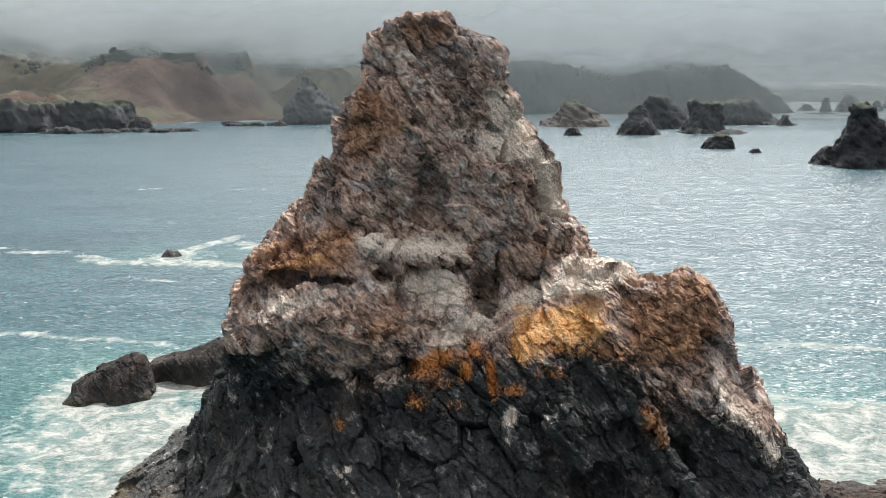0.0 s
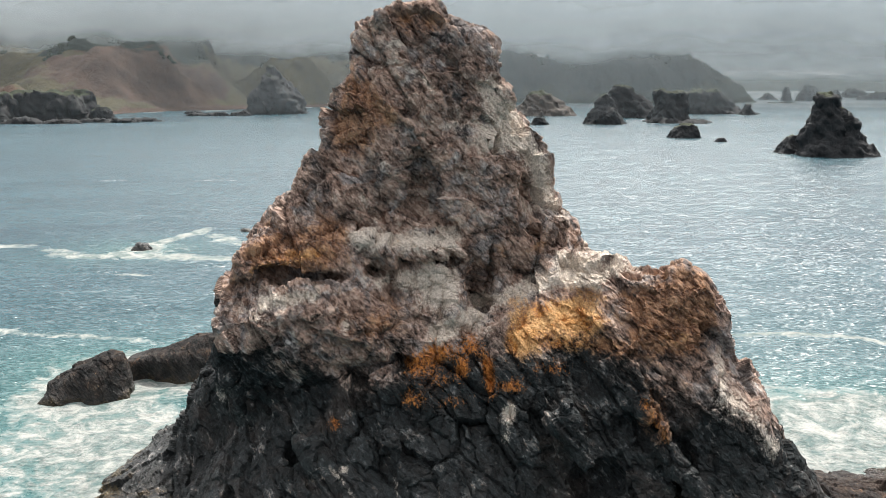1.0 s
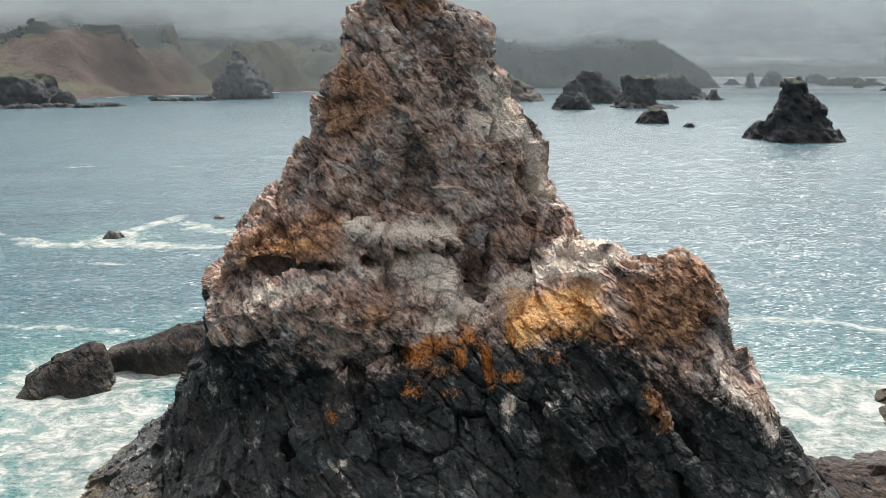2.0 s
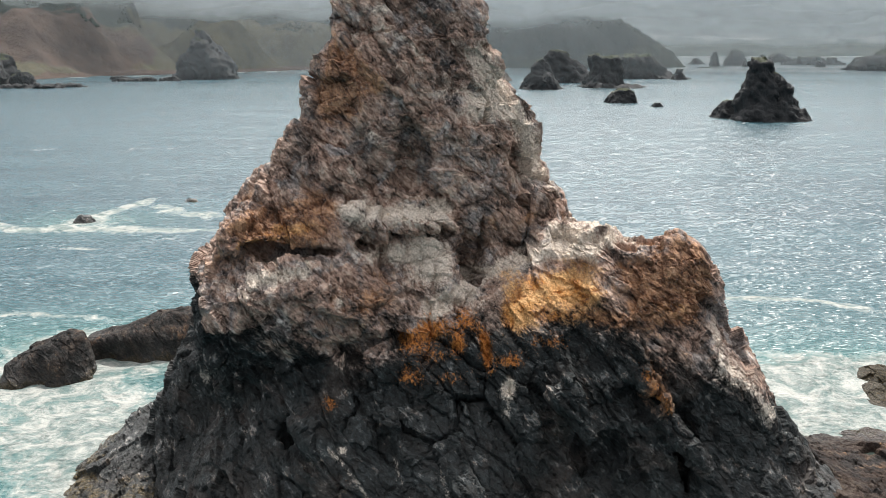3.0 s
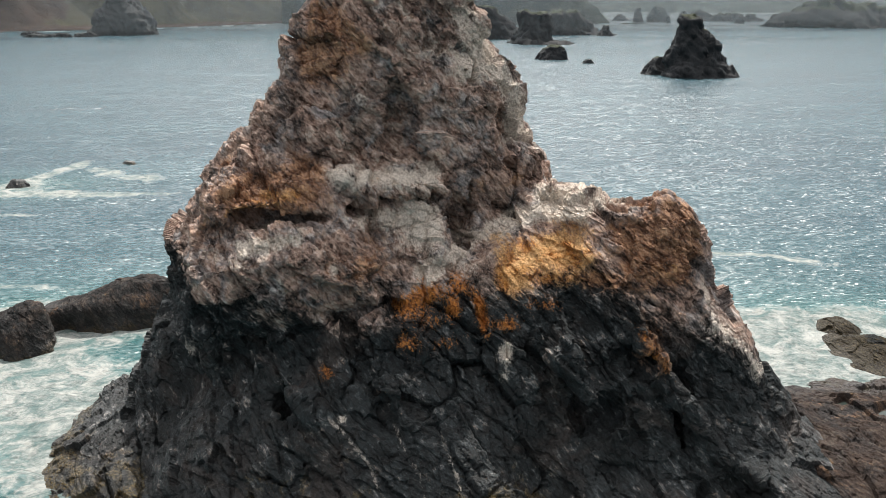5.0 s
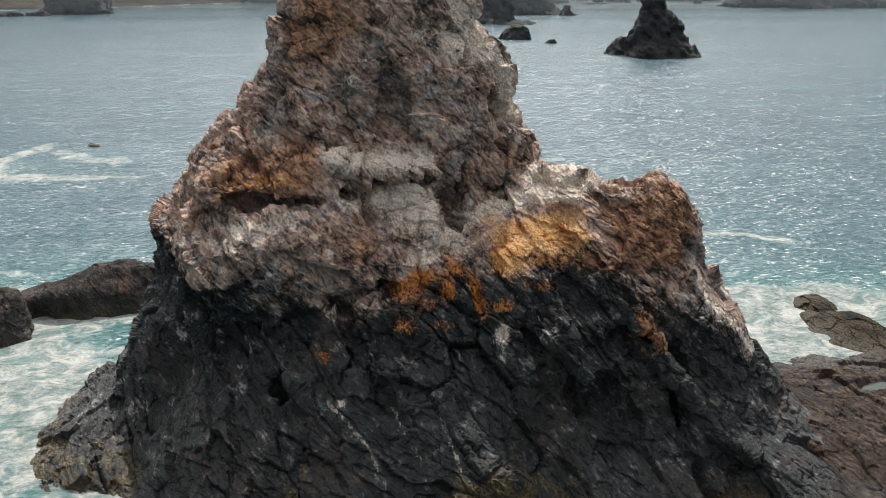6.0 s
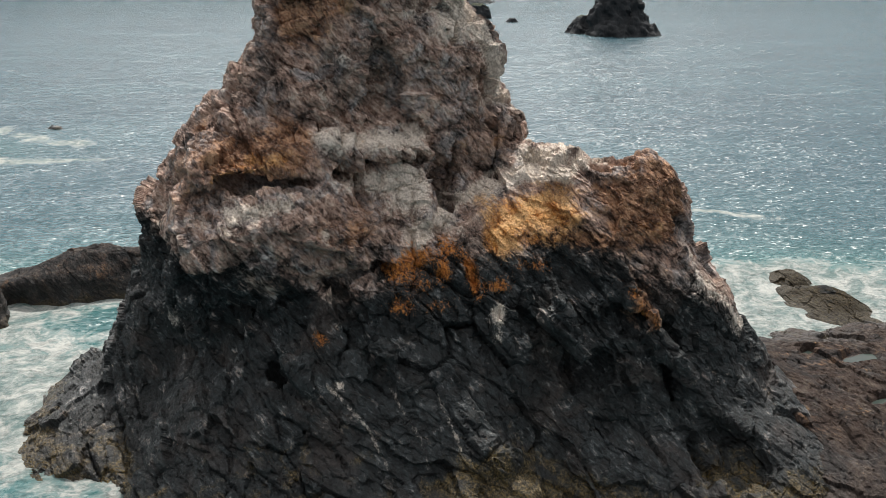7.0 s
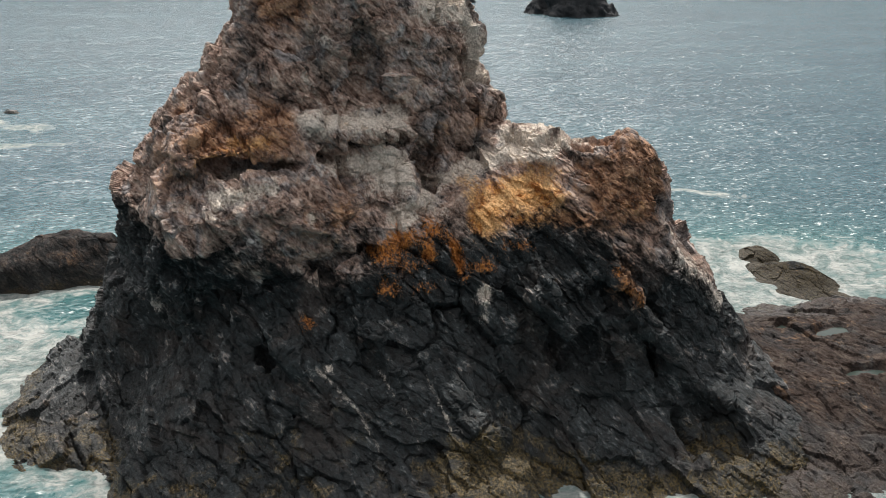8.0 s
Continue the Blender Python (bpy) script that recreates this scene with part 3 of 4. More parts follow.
def crags(verts, quads, coarse=2.6, small=0.85, amount=1.0, seed=0, back=98.0):
    """Breaks a smooth rock skin into tilted faces, steps, blocks and cracks."""
    nv = normals(verts, quads)
    bent = verts + np.stack([vnoise(verts, 11.0, 50 + k + seed) for k in range(3)], 1) * 1.3
    turned = bent @ STRATA
    bed = turned / np.array([1.25, 1.5, 0.62])
    s = turned[:, 2]
    striped = 1 + 1.2 * zone(verts, -9.5, 75, 19.0, 5.5, 4, 3.2)
    d = np.zeros(len(verts))
    for length, much in ((3.3, 0.2), (1.25, 0.08), (0.5, 0.05)):
        saw = (s / length) % 1.0
        saw = np.where(saw < 0.8, saw / 0.8, (1 - saw) / 0.2)
        d = d + much * striped * (saw - 0.5) * np.clip(0.5 + 1.2 * vnoise(verts, length * 2.2, 70 + int(length * 10) + seed), 0, 1.5)
    front = (verts[:, 1] < back) & (verts[:, 2] > -1)
    vf, bf = verts[front], bed[front]
    jag = np.stack([vnoise(vf, 0.6, 8), vnoise(vf, 0.6, 9), vnoise(vf, 0.6, 10)], 1)
    f0, e0 = blocks(bf + 0.16 * jag, coarse * 1.7, 29 + seed)
    f1, e1 = blocks(bf + 0.14 * jag, coarse * 0.62, 31 + seed)
    f2, e2 = blocks(bf + 0.12 * jag, small * 0.7, 47 + seed)
    broken = np.clip(0.5 + 1.1 * vnoise(vf, 4.0, 12 + seed), 0, 1)
    teeth = ridged(bf, 1.9, 4, 15 + seed, 0.58)
    j0 = np.clip(1 - e0 / 0.08, 0, 1) * np.clip(0.3 + 1.2 * vnoise(vf, 7.0, 13 + seed), 0, 1)
    j1, j2 = np.clip(1 - e1 / 0.09, 0, 1) * broken, np.clip(1 - e2 / 0.12, 0, 1) * broken
    d[front] += 0.62 * f0 + 0.24 * f1 + 0.09 * f2 + 0.04 * teeth - 0.6 * j0 - 0.24 * j1 - 0.07 * j2
    d[~front] += 0.4 * fbm(verts[~front], 1.6, 3, 16 + seed)
    # weathered smooth: the lichen slope, the bird ledges and the guano ramp
    calm = 1 - 0.5 * zone(verts, 7.0, 76, 18.8, 5.5, 6, 3.5) - 0.2 * zone(verts, -5.4, 80.5, 25.6, 5.6, 5, 1.4)  - 0.6 * zone(verts, 3, 80, 19.8, 6, 3, 1.6) - 0.35 * np.clip((13 - verts[:, 2]) / 5, 0, 1) - 0.8 * zone(verts, -23, 80, 20, 3.4, 6, 4) - 0.5 * zone(verts, 22.5, 71, 15, 3, 6, 5)
    return verts + nv * (amount * np.clip(calm, 0.15, 1) * d)[:, None]


def spot(v, x, z, rx, rz):
    """A patch on the faces of the stack that look seaward, given by its middle and half sizes across and up."""
    return np.exp(-((v[:, 0] - x) / rx) ** 2 - ((v[:, 2] - z) / rz) ** 2) * (v[:, 1] < 93)


def trail(v, width, *places):
    """A band on the same faces along a line of places (x, z)."""
    best = np.full(len(v), 1e9)
    for (ax, az), (bx, bz) in zip(places, places[1:]):
        dx, dz = bx - ax, bz - az
        t = np.clip(((v[:, 0] - ax) * dx + (v[:, 2] - az) * dz) / (dx * dx + dz * dz), 0, 1)
        best = np.minimum(best, (v[:, 0] - ax - t * dx) ** 2 + (v[:, 2] - az - t * dz) ** 2)
    return np.exp(-best / width ** 2) * (v[:, 1] < 93)


verts, quads = skin(great_stack, (-45, 52, -3.2), (38, 113, 49), 0.29)
verts, quads = split(verts, quads)
verts = relax(verts, quads, 1, 0.4)
lie = np.clip(normals(verts, quads)[:, 2] * 2.2 - 0.35, 0, 1.2)
verts = crags(verts, quads)
v, z = verts, verts[:, 2]
brown_line = np.interp(v[:, 0], [-24, -20, -12, -8, -4, 3, 8, 13, 20, 26], [15.5, 16.6, 15.0, 14.8, 15.8, 16.0, 15.6, 16.0, 12.6, 9.0])
marks = {
    "brown": np.clip((z - brown_line) / 3.2 + 0.45 * fbm(v, 5.0, 3, 91), 0, 1) * (1 - 0.45 * spot(v, 16.5, 19.0, 5.0, 4.5)) + 0.15 * zone(v, -33, 78, 2.5, 9, 9, 3.5),
    "rust": 0.75 * spot(v, 16.5, 19.5, 5.0, 4.0) + 0.6 * spot(v, -15.0, 25.2, 5.0, 2.0) + 0.3 * spot(v, -9.0, 19.5, 5.0, 3.5) + 0.9 * spot(v, -10.2, 38, 2.2, 3.2) + 0.95 * spot(v, -10.8, 34.4, 2.2, 2.2) + 0.7 * spot(v, -7.6, 36.6, 2.2, 1.8) + 0.9 * spot(v, -15.6, 24.6, 4.0, 1.5) + 0.6 * spot(v, -20.4, 22.2, 2.2, 1.8)
    + 0.7 * spot(v, -12, 26.4, 1.6, 1.8) + 0.55 * spot(v, 2.4, 24.4, 1.4, 2.2) + 0.6 * spot(v, 6.4, 25.0, 2.0, 2.2) + 0.9 * spot(v, 18.0, 22.6, 2.2, 1.6) + 0.75 * spot(v, 15.0, 21.0, 2.4, 1.2)
    + 0.85 * spot(v, 18.4, 20.4, 2.0, 1.5) + 0.9 * spot(v, 16.0, 18.8, 2.4, 0.9) + 0.7 * spot(v, 10.6, 17.8, 2.4, 0.8) + 0.8 * spot(v, 14.2, 13.4, 1.2, 1.8) + 0.5 * spot(v, -8.0, 19.4, 3.0, 2.0) + 0.8 * spot(v, -4.5, 44.6, 3.4, 2.0),
    "lichen": np.clip(1.0 * spot(v, 6.0, 19.2, 2.8, 1.3) + 0.9 * spot(v, 9.4, 19.6, 2.2, 1.5) + 0.4 * spot(v, 10.6, 21.3, 1.4, 0.8) + 1.0 * spot(v, 4.0, 17.6, 1.3, 1.2) + 0.6 * spot(v, 7.6, 17.4, 2.6, 0.7)
                      - 1.1 * trail(v, 0.55, (2.6, 18.8), (1.6, 17.0), (0.8, 15.0)), 0, 1.4) + 0.65 * trail(v, 0.7, (-18.2, 23.4), (-15.0, 24.6), (-12.8, 25.0)) + 0.5 * spot(v, 16.2, 19.0, 1.6, 0.6),
    "tuft": np.clip(0.85 * spot(v, -3.4, 16.2, 1.2, 1.1) + 0.75 * spot(v, -4.9, 15.8, 0.9, 1.0) + 0.75 * spot(v, -2.3, 16.9, 1.1, 0.8) + 0.85 * spot(v, 0.0, 17.0, 1.2, 0.8) + 1.4 * spot(v, -0.7, 15.5, 0.55, 0.75)
                    + 1.4 * spot(v, 1.45, 15.7, 0.5, 0.85) + 1.0 * spot(v, 1.6, 14.3, 0.4, 0.7) + 0.85 * spot(v, 3.3, 14.7, 1.5, 0.6) + 0.6 * spot(v, -2.4, 14.7, 1.3, 0.6) + 0.8 * spot(v, -4.8, 13.7, 1.1, 0.7)
                    + 0.85 * spot(v, -11.2, 11.7, 0.7, 0.6) + 0.5 * spot(v, -1.4, 13.2, 2.2, 0.6) + 0.6 * spot(v, 6.4, 16.0, 2.4, 0.6) + 0.7 * trail(v, 0.5, (13.4, 14.6), (14.6, 12.4)), 0, 1.5),
    "guano": 1.15 * trail(v, 0.75, (10.7, 22.2), (7.5, 22.0), (5.4, 21.0), (3.4, 20.2), (1.3, 19.2), (-1.4, 18.6), (-3.0, 17.8)) + 0.6 * spot(v, 0.4, 18.0, 2.2, 0.7)
    + (0.35 + 0.65 * lie) * (1.1 * trail(v, 0.85, (-9.8, 26.1), (-6.9, 26.2), (-4.2, 25.8), (-1.2, 26.0)) + 1.1 * trail(v, 0.6, (-17.4, 21.2), (-13.0, 21.9)) + 1.2 * trail(v, 0.8, (8.4, 23.4), (11.0, 23.2), (14.6, 23.8)) + 0.35 * spot(v, -15.6, 20.2, 2.6, 0.7))
    + 0.55 * trail(v, 0.7, (-9.4, 25.1), (-2.0, 24.8)) + 1.25 * spot(v, -2.2, 21.4, 1.5, 2.4) + 1.15 * spot(v, -4.8, 22.0, 2.6, 1.1) + 0.6 * spot(v, -8.0, 22.4, 1.5, 0.7) + 0.5 * spot(v, -4.6, 19.8, 1.6, 1.0)
    + 1.2 * spot(v, -10.25, 19.45, 0.35, 0.6) + 0.8 * spot(v, -6.7, 42.6, 1.4, 0.7) + 0.8 * trail(v, 0.4, (-9.2, 40.4), (-6.6, 41.0), (-4.4, 40.0), (-3.0, 38.2)) + 0.5 * trail(v, 0.4, (-8.6, 39.2), (-5.4, 39.2))
    + 0.85 * spot(v, -1.0, 35.6, 1.5, 1.5) + 0.95 * spot(v, 2.0, 34.2, 1.8, 2.0) + 1.2 * trail(v, 1.4, (2.0, 38.4), (4.4, 35.0), (6.4, 31.8), (7.0, 29.0)) + 0.8 * trail(v, 0.8, (7.6, 28.6), (9.6, 26.4)) + 0.5 * trail(v, 0.5, (-1.8, 43.0), (0.2, 41.6))
    + 0.8 * spot(v, -7.6, 32.2, 1.1, 1.1) + 0.75 * trail(v, 0.4, (-9.4, 29.4), (-8.2, 27.4)) + 0.7 * spot(v, 0.0, 31.3, 1.9, 0.45) + 0.5 * spot(v, 5.5, 27.4, 2.0, 0.5) + 0.45 * spot(v, -12.5, 29.5, 2.2, 1.0)
    + 1.5 * spot(v, 3.1, 12.8, 0.6, 0.7) + 0.65 * spot(v, 2.7, 11.2, 0.5, 1.0) + 0.75 * trail(v, 1.0, (20.6, 16.4), (19.6, 14.6), (22.2, 13.0), (24.2, 10.4)) + 0.6 * spot(v, -22.0, 11.2, 1.0, 1.1)
    + 0.6 * trail(v, 0.22, (-11.2, 9.4), (-8.4, 6.2), (-7.4, 4.2)) + 0.55 * trail(v, 0.22, (-6.2, 8.2), (-4.6, 5.4), (-4.4, 3.8)) + 0.55 * trail(v, 0.2, (-2.6, 7.4), (-1.6, 4.6)) + 1.0 * spot(v, -10.15, 9.0, 0.45, 0.25)
    + 0.6 * trail(v, 0.3, (-21.6, 20.2), (-19.6, 20.9), (-17.0, 19.8), (-14.6, 19.0)) + 0.5 * trail(v, 0.25, (-19.4, 20.4), (-18.8, 18.4)),
    "weed": 0.9 * zone(v, 0.5, 64, 2.6, 4, 4, 2.2) + np.clip(1 - z / 3.4, 0, 0.7) + 0.5 * zone(v, -12, 67, 4, 12, 4, 2.5),
    "wet": np.clip((4.0 - z) / 4, 0, 1) * 0.3 + np.clip((brown_line + 1 - z) / 5, 0, 1) * 0.65,
}
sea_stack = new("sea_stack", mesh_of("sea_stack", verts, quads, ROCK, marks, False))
tagged(sea_stack, "towering craggy sea stack with orange lichen and white guano ledges", "sea stack")


POOL_NODES = Nodes("pool_water")
POOL = POOL_NODES.done(POOL_NODES.mix(POOL_NODES.noise(0.8, 4), (0.03, 0.045, 0.045), (0.06, 0.075, 0.06)), 0.06, POOL_NODES.bump(POOL_NODES.noise(3.0, 3), 0.15, 0.05), IOR=1.33)


# ---- rocks in the surf round the stack ----
def plain_marks(v, brown=0.8, weed=0.0, wet=0.5):
    z = v[:, 2]
    zero = np.zeros(len(v))
    return {"brown": np.full(len(v), brown), "rust": 0.15 + 0.3 * fbm(v, 4.0, 2, 7), "lichen": zero, "guano": zero,
            "weed": np.clip(weed + 0.6 - z / 2.5, 0, 1), "wet": np.clip(wet + (2.0 - z) / 4, 0, 1)}


def surf_rock(name, label, category, solid, low, high, step, brown=0.8, weed=0.0, wet=0.5, amount=0.8, group="", material=None, pools=()):
    verts, quads = skin(solid, low, high, step)
    verts = relax(verts, quads, 1, 0.4)
    if step > 0.2:
        verts, quads = split(verts, quads)
        verts = relax(verts, quads, 1, 0.4)
    verts = crags(verts, quads, 2.0, 0.7, amount, 5, 250.0)
    for x, y, level, length, width, turn in pools:
        inside = in_pool(verts, x, y, length, width, turn)
        verts[:, 2] += (np.minimum(verts[:, 2], level + 0.1) - verts[:, 2]) * np.clip((1.6 - inside) / 0.35, 0, 1) * (verts[:, 2] > -0.5)
    marks = plain_marks(verts, brown, weed, wet)
    return tagged(new(name, mesh_of(name, verts, quads, material or LEDGE_ROCK, marks, False)), label, category, group)


POOLS = [(41.3, 74.6, 2.75, 1.8, 1.0, 20), (37.7, 65.6, 2.9, 2.0, 1.0, 12), (38.2, 78.2, 2.1, 0.9, 0.5, 30), (47.6, 70.4, 2.0, 2.4, 0.9, 10)]


def in_pool(p, x, y, length, width, turn):
    """0 at a pool's middle, 1 at its mean rim."""
    c, s = math.cos(radians(turn)), math.sin(radians(turn))
    dx, dy = p[:, 0] - x, p[:, 1] - y
    return np.hypot((dx * c + dy * s) / length, (dy * c - dx * s) / width)


def platform(p):
    q = p + np.stack([vnoise(p, 6, 61), vnoise(p, 6, 62), 0.6 * vnoise(p, 5, 63)], 1) * 1.2
    d = loft(q, [(-3, 14, 78, 46, 92), (0, 20, 70, 52, 88), (1.2, 23, 66, 55, 85.5), (2.4, 26, 55, 59, 81), (3.6, 27, 42, 63, 76)], 3.0)
    return d + 0.35 * vnoise(p @ STRATA / np.array([1, 3, 0.6]), 1.6, 64) + 0.3 * vnoise(p, 4, 65)


tidal_platform = surf_rock("tidal_platform", "low brown tidal rock platform with tilted strata and pools", "rock platform", platform, (12, 44, -2), (82, 94, 6), 0.34, 1.0, 0.0, 0.3, 0.55, pools=POOLS)


def tide_pool(x, y, z, length, width, turn, seed):
    """A still pool of sea water lying in a dip of the platform, with an uneven rim."""
    n = 28
    a = np.linspace(0, 2 * np.pi, n, endpoint=False)
    r = 1 + 0.35 * vnoise(np.stack([np.cos(a) * 2, np.sin(a) * 2, np.full(n, seed)], 1), 1.0, 90)
    px, py = np.cos(a) * r * length, np.sin(a) * r * width
    c, s = math.cos(radians(turn)), math.sin(radians(turn))
    v = np.concatenate([np.stack([x + px * c - py * s, y + px * s + py * c, np.full(n, z)], 1), np.stack([x + 0.9 * (px * c - py * s), y + 0.9 * (px * s + py * c), np.full(n, z - 0.6)], 1)])
    me = bpy.data.meshes.new("tide_pool")
    me.from_pydata([tuple(k) for k in v], [], [tuple(range(n))] + [(k, k + n, (k + 1) % n + n, (k + 1) % n) for k in range(n)])
    me.materials.append(POOL)
    return part("tide_pool", me, tidal_platform, "still sky-reflecting pool")


for k, (x, y, z, length, width, turn) in enumerate(POOLS):
    tide_pool(x, y, z + 0.2, length * 1.1, width * 1.1, turn, k)


def boulder_left(p):
    q = p + np.stack([vnoise(p, 4, 71), vnoise(p, 4, 72), vnoise(p, 4, 73)], 1) * 0.5
    return loft(q, [(-2, -55, -42, 106.5, 117), (0, -53.8, -42.4, 107.4, 116), (2.2, -52.2, -42.8, 108.4, 115.4), (3.8, -49.5, -43.2, 109.6, 114.8), (5.0, -46.6, -43.8, 111, 114)], 2.8) + 0.3 * vnoise(p, 2.2, 74)


def boulder_bar(p):
    q = p + np.stack([vnoise(p, 4, 75), vnoise(p, 4, 76), vnoise(p, 4, 77)], 1) * 0.6
    return loft(q, [(-2, -46.5, -24, 115, 126), (0, -45.8, -25, 116, 125), (2.4, -45, -26, 116.6, 124), (3.9, -40, -27, 117.6, 123), (5.2, -34.5, -28, 119, 122.5)], 3.2) + 0.35 * vnoise(p, 2.5, 78)


surf_rock("surf_boulder", "long dark brown boulder standing in white surf", "boulder", boulder_left, (-58, 103, -1.6), (-39, 120, 7), 0.3, 0.5, 0.1, 0.3, 0.4, "boulders in the surf")
surf_rock("surf_boulder", "dark wave-washed rock bar joined to the stack's foot", "boulder", boulder_bar, (-50, 112, -1.6), (-20, 129, 8), 0.3, 0.5, 0.1, 0.4, 0.28, "boulders in the surf")


def weed_rock_far(p):
    return loft(p + 0.4 * np.stack([vnoise(p, 3, 81), vnoise(p, 3, 82), vnoise(p, 3, 83)], 1), [(-1.5, 50, 58, 100.5, 107.5), (0, 51.0, 57.0, 101.6, 106.6), (0.6, 52.0, 56.0, 102.6, 106.0), (1.1, 53.0, 55.0, 103.4, 105.2)], 2.6)


def weed_rock_near(p):
    return loft(p + 0.5 * np.stack([vnoise(p, 3, 84), vnoise(p, 3, 85), vnoise(p, 3, 86)], 1), [(-1.5, 47.6, 58.8, 85, 102.5), (0, 48.8, 57.4, 86.5, 101.5), (0.9, 50.4, 56, 89, 99), (1.6, 52, 55, 91.5, 96)], 2.4)


surf_rock("weed_rock", "low rock covered in brown seaweed amid foam", "rock", weed_rock_far, (48, 97, -1.2), (60, 111, 3), 0.22, 0.0, 0.9, 0.1, 0.35, "weedy rocks in the foam")
surf_rock("weed_rock", "larger rounded rock with brown seaweed amid foam", "rock", weed_rock_near, (45, 82, -1.2), (62, 105, 4), 0.22, 0.0, 0.8, 0.1, 0.35, "weedy rocks in the foam")


def awash(p):
    return loft(p + 0.3 * np.stack([vnoise(p, 2, 87), vnoise(p, 2, 88), vnoise(p, 2, 89)], 1), [(-1.5, -78, -71, 210, 216), (0, -77, -72, 211, 215), (1.6, -76, -73, 212, 214.4)], 2.4)


surf_rock("awash_rock", "small black rock breaking the waves", "rock", awash, (-80, 208, -1.2), (-69, 218, 3), 0.3, 0.2, 0.0, 0.9, 0.4)


def awash_small(p):
    return awash(p * 1.25 + np.array([-5.2, -86.5, 0.5]))


surf_rock("awash_rock", "tiny black rock amid drifting foam", "rock", awash_small, (-60, 234, -1.2), (-50, 244, 3), 0.3, 0.2, 0.0, 0.9, 0.4)


# ---- far stacks and islets ----
def far_stack(name, label, category, levels, seed, step, material=None, rough=1.0, group="far sea stacks", power=2.6):
    """A sea stack far off: stacked sections, broken by noise whose size suits its own."""
    lv = np.array(levels, np.float32)
    size = float(max(lv[:, 2] - lv[:, 1]))
    w = max(size * 0.22, 3.0)

    def solid(p):
        q = p + np.stack([vnoise(p, w, seed), vnoise(p, w, seed + 1), 0.7 * vnoise(p, w, seed + 2)], 1) * w * 0.22 * rough
        return loft(q, levels, power) + w * 0.10 * rough * fbm(p, w * 0.5, 3, seed + 3)
    m = w * 0.4
    low = (lv[:, 1].min() - m, lv[:, 3].min() - m, -2.0)
    high = (lv[:, 2].max() + m, lv[:, 4].max() + m, lv[-1, 0] + m)
    verts, quads = skin(solid, low, high, step)
    nv = normals(verts, quads)
    bed = (verts @ STRATA) / np.array([1.0, 1.4, 0.7])
    f1, e1 = blocks(bed, w * 0.35, seed + 5)
    verts = verts + nv * (w * 0.07 * rough * f1)[:, None]
    scrub = (lv[-1, 0] > 8) * 0.8 * np.clip((nv[:, 2] - 0.45) * 2, 0, 1) * np.clip((verts[:, 2] - lv[-1, 0] * 0.45) / (lv[-1, 0] * 0.4), 0, 1)
    return tagged(new(name, mesh_of(name, verts, quads, material or DARK_ROCK, {"scrub": scrub})), label, category, group)


far_stack("sea_stack", "dark pointed sea stack with a knobbed crown", "sea stack",
          [(-3, 192, 236, 470, 512), (0, 191, 231, 474, 508), (8, 193, 227, 478, 505), (15, 195, 223.5, 482, 502), (21, 197, 218, 485, 500), (26, 200, 210, 487, 498), (31, 199, 209.5, 487, 497), (33.5, 201, 208, 489, 495)], 200, 1.0)
far_stack("sea_stack", "low dark rock leaning against the pointed stack", "sea stack",
          [(-3, 182, 204, 497, 522), (0, 185.5, 202, 500, 520), (6, 189, 201, 504, 516), (10, 192, 198, 506, 513)], 210, 0.8)
far_stack("islet", "low flat-topped dark islet in bright water", "islet",
          [(-3, 158, 186, 640, 668), (0, 160, 182.5, 644, 664), (5, 163, 181, 646, 662), (9.5, 168, 178, 648, 658)], 220, 0.8)
far_stack("islet", "tiny dark rock in bright water", "islet", [(-2, 179, 190, 602, 612), (0, 180.5, 188, 604, 611), (2.5, 182, 186, 605, 609)], 225, 0.5)
far_stack("sea_stack", "dark blue-grey sea stack with a blunt notched top", "sea stack",
          [(-3, 130, 178, 852, 906), (0, 134, 174, 858, 900), (10, 140, 166, 862, 896), (18, 144, 162, 868, 890), (24, 147, 160, 872, 886), (27, 149, 156, 874, 884)], 230, 1.3)
far_stack("sea_stack", "broad hazy sea stack with a jagged ridge", "sea stack",
          [(-3, 165, 268, 1010, 1080), (0, 170, 262, 1016, 1074), (10, 176, 240, 1022, 1070), (20, 182, 228, 1028, 1064), (29, 190, 212, 1034, 1058), (35, 195, 205, 1038, 1052)], 240, 1.8)
far_stack("sea_stack", "square-topped dark sea stack on a flat rock shelf", "sea stack",
          [(-3, 196, 276, 872, 960), (0, 200, 262, 880, 950), (3, 206, 246, 890, 946), (14, 209, 243, 894, 942), (27, 211, 240, 898, 938), (31, 213, 238, 900, 936)], 250, 1.4)
far_stack("sea_stack", "long flat-topped dark sea stack", "sea stack",
          [(-3, 292, 404, 1130, 1210), (0, 298, 396, 1136, 1204), (7, 301, 370, 1142, 1200), (18, 303, 359, 1146, 1196), (26, 306, 354, 1150, 1192), (29, 310, 346, 1154, 1188)], 260, 2.0)
far_stack("islet", "small pointed rock beside the long stack", "islet",
          [(-3, 360, 388, 1110, 1136), (0, 363, 384, 1114, 1132), (7, 367, 378, 1118, 1128), (13, 370, 375, 1120, 1126)], 270, 1.0)
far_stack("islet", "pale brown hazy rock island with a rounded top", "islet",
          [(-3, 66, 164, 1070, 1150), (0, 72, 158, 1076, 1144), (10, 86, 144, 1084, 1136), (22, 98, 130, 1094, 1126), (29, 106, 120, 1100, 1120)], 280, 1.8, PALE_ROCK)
far_stack("islet", "small dark rock near the pale island", "islet", [(-2, 76, 98, 850, 868), (0, 79, 96, 852, 866), (7, 83, 92, 855, 863)], 285, 0.9)
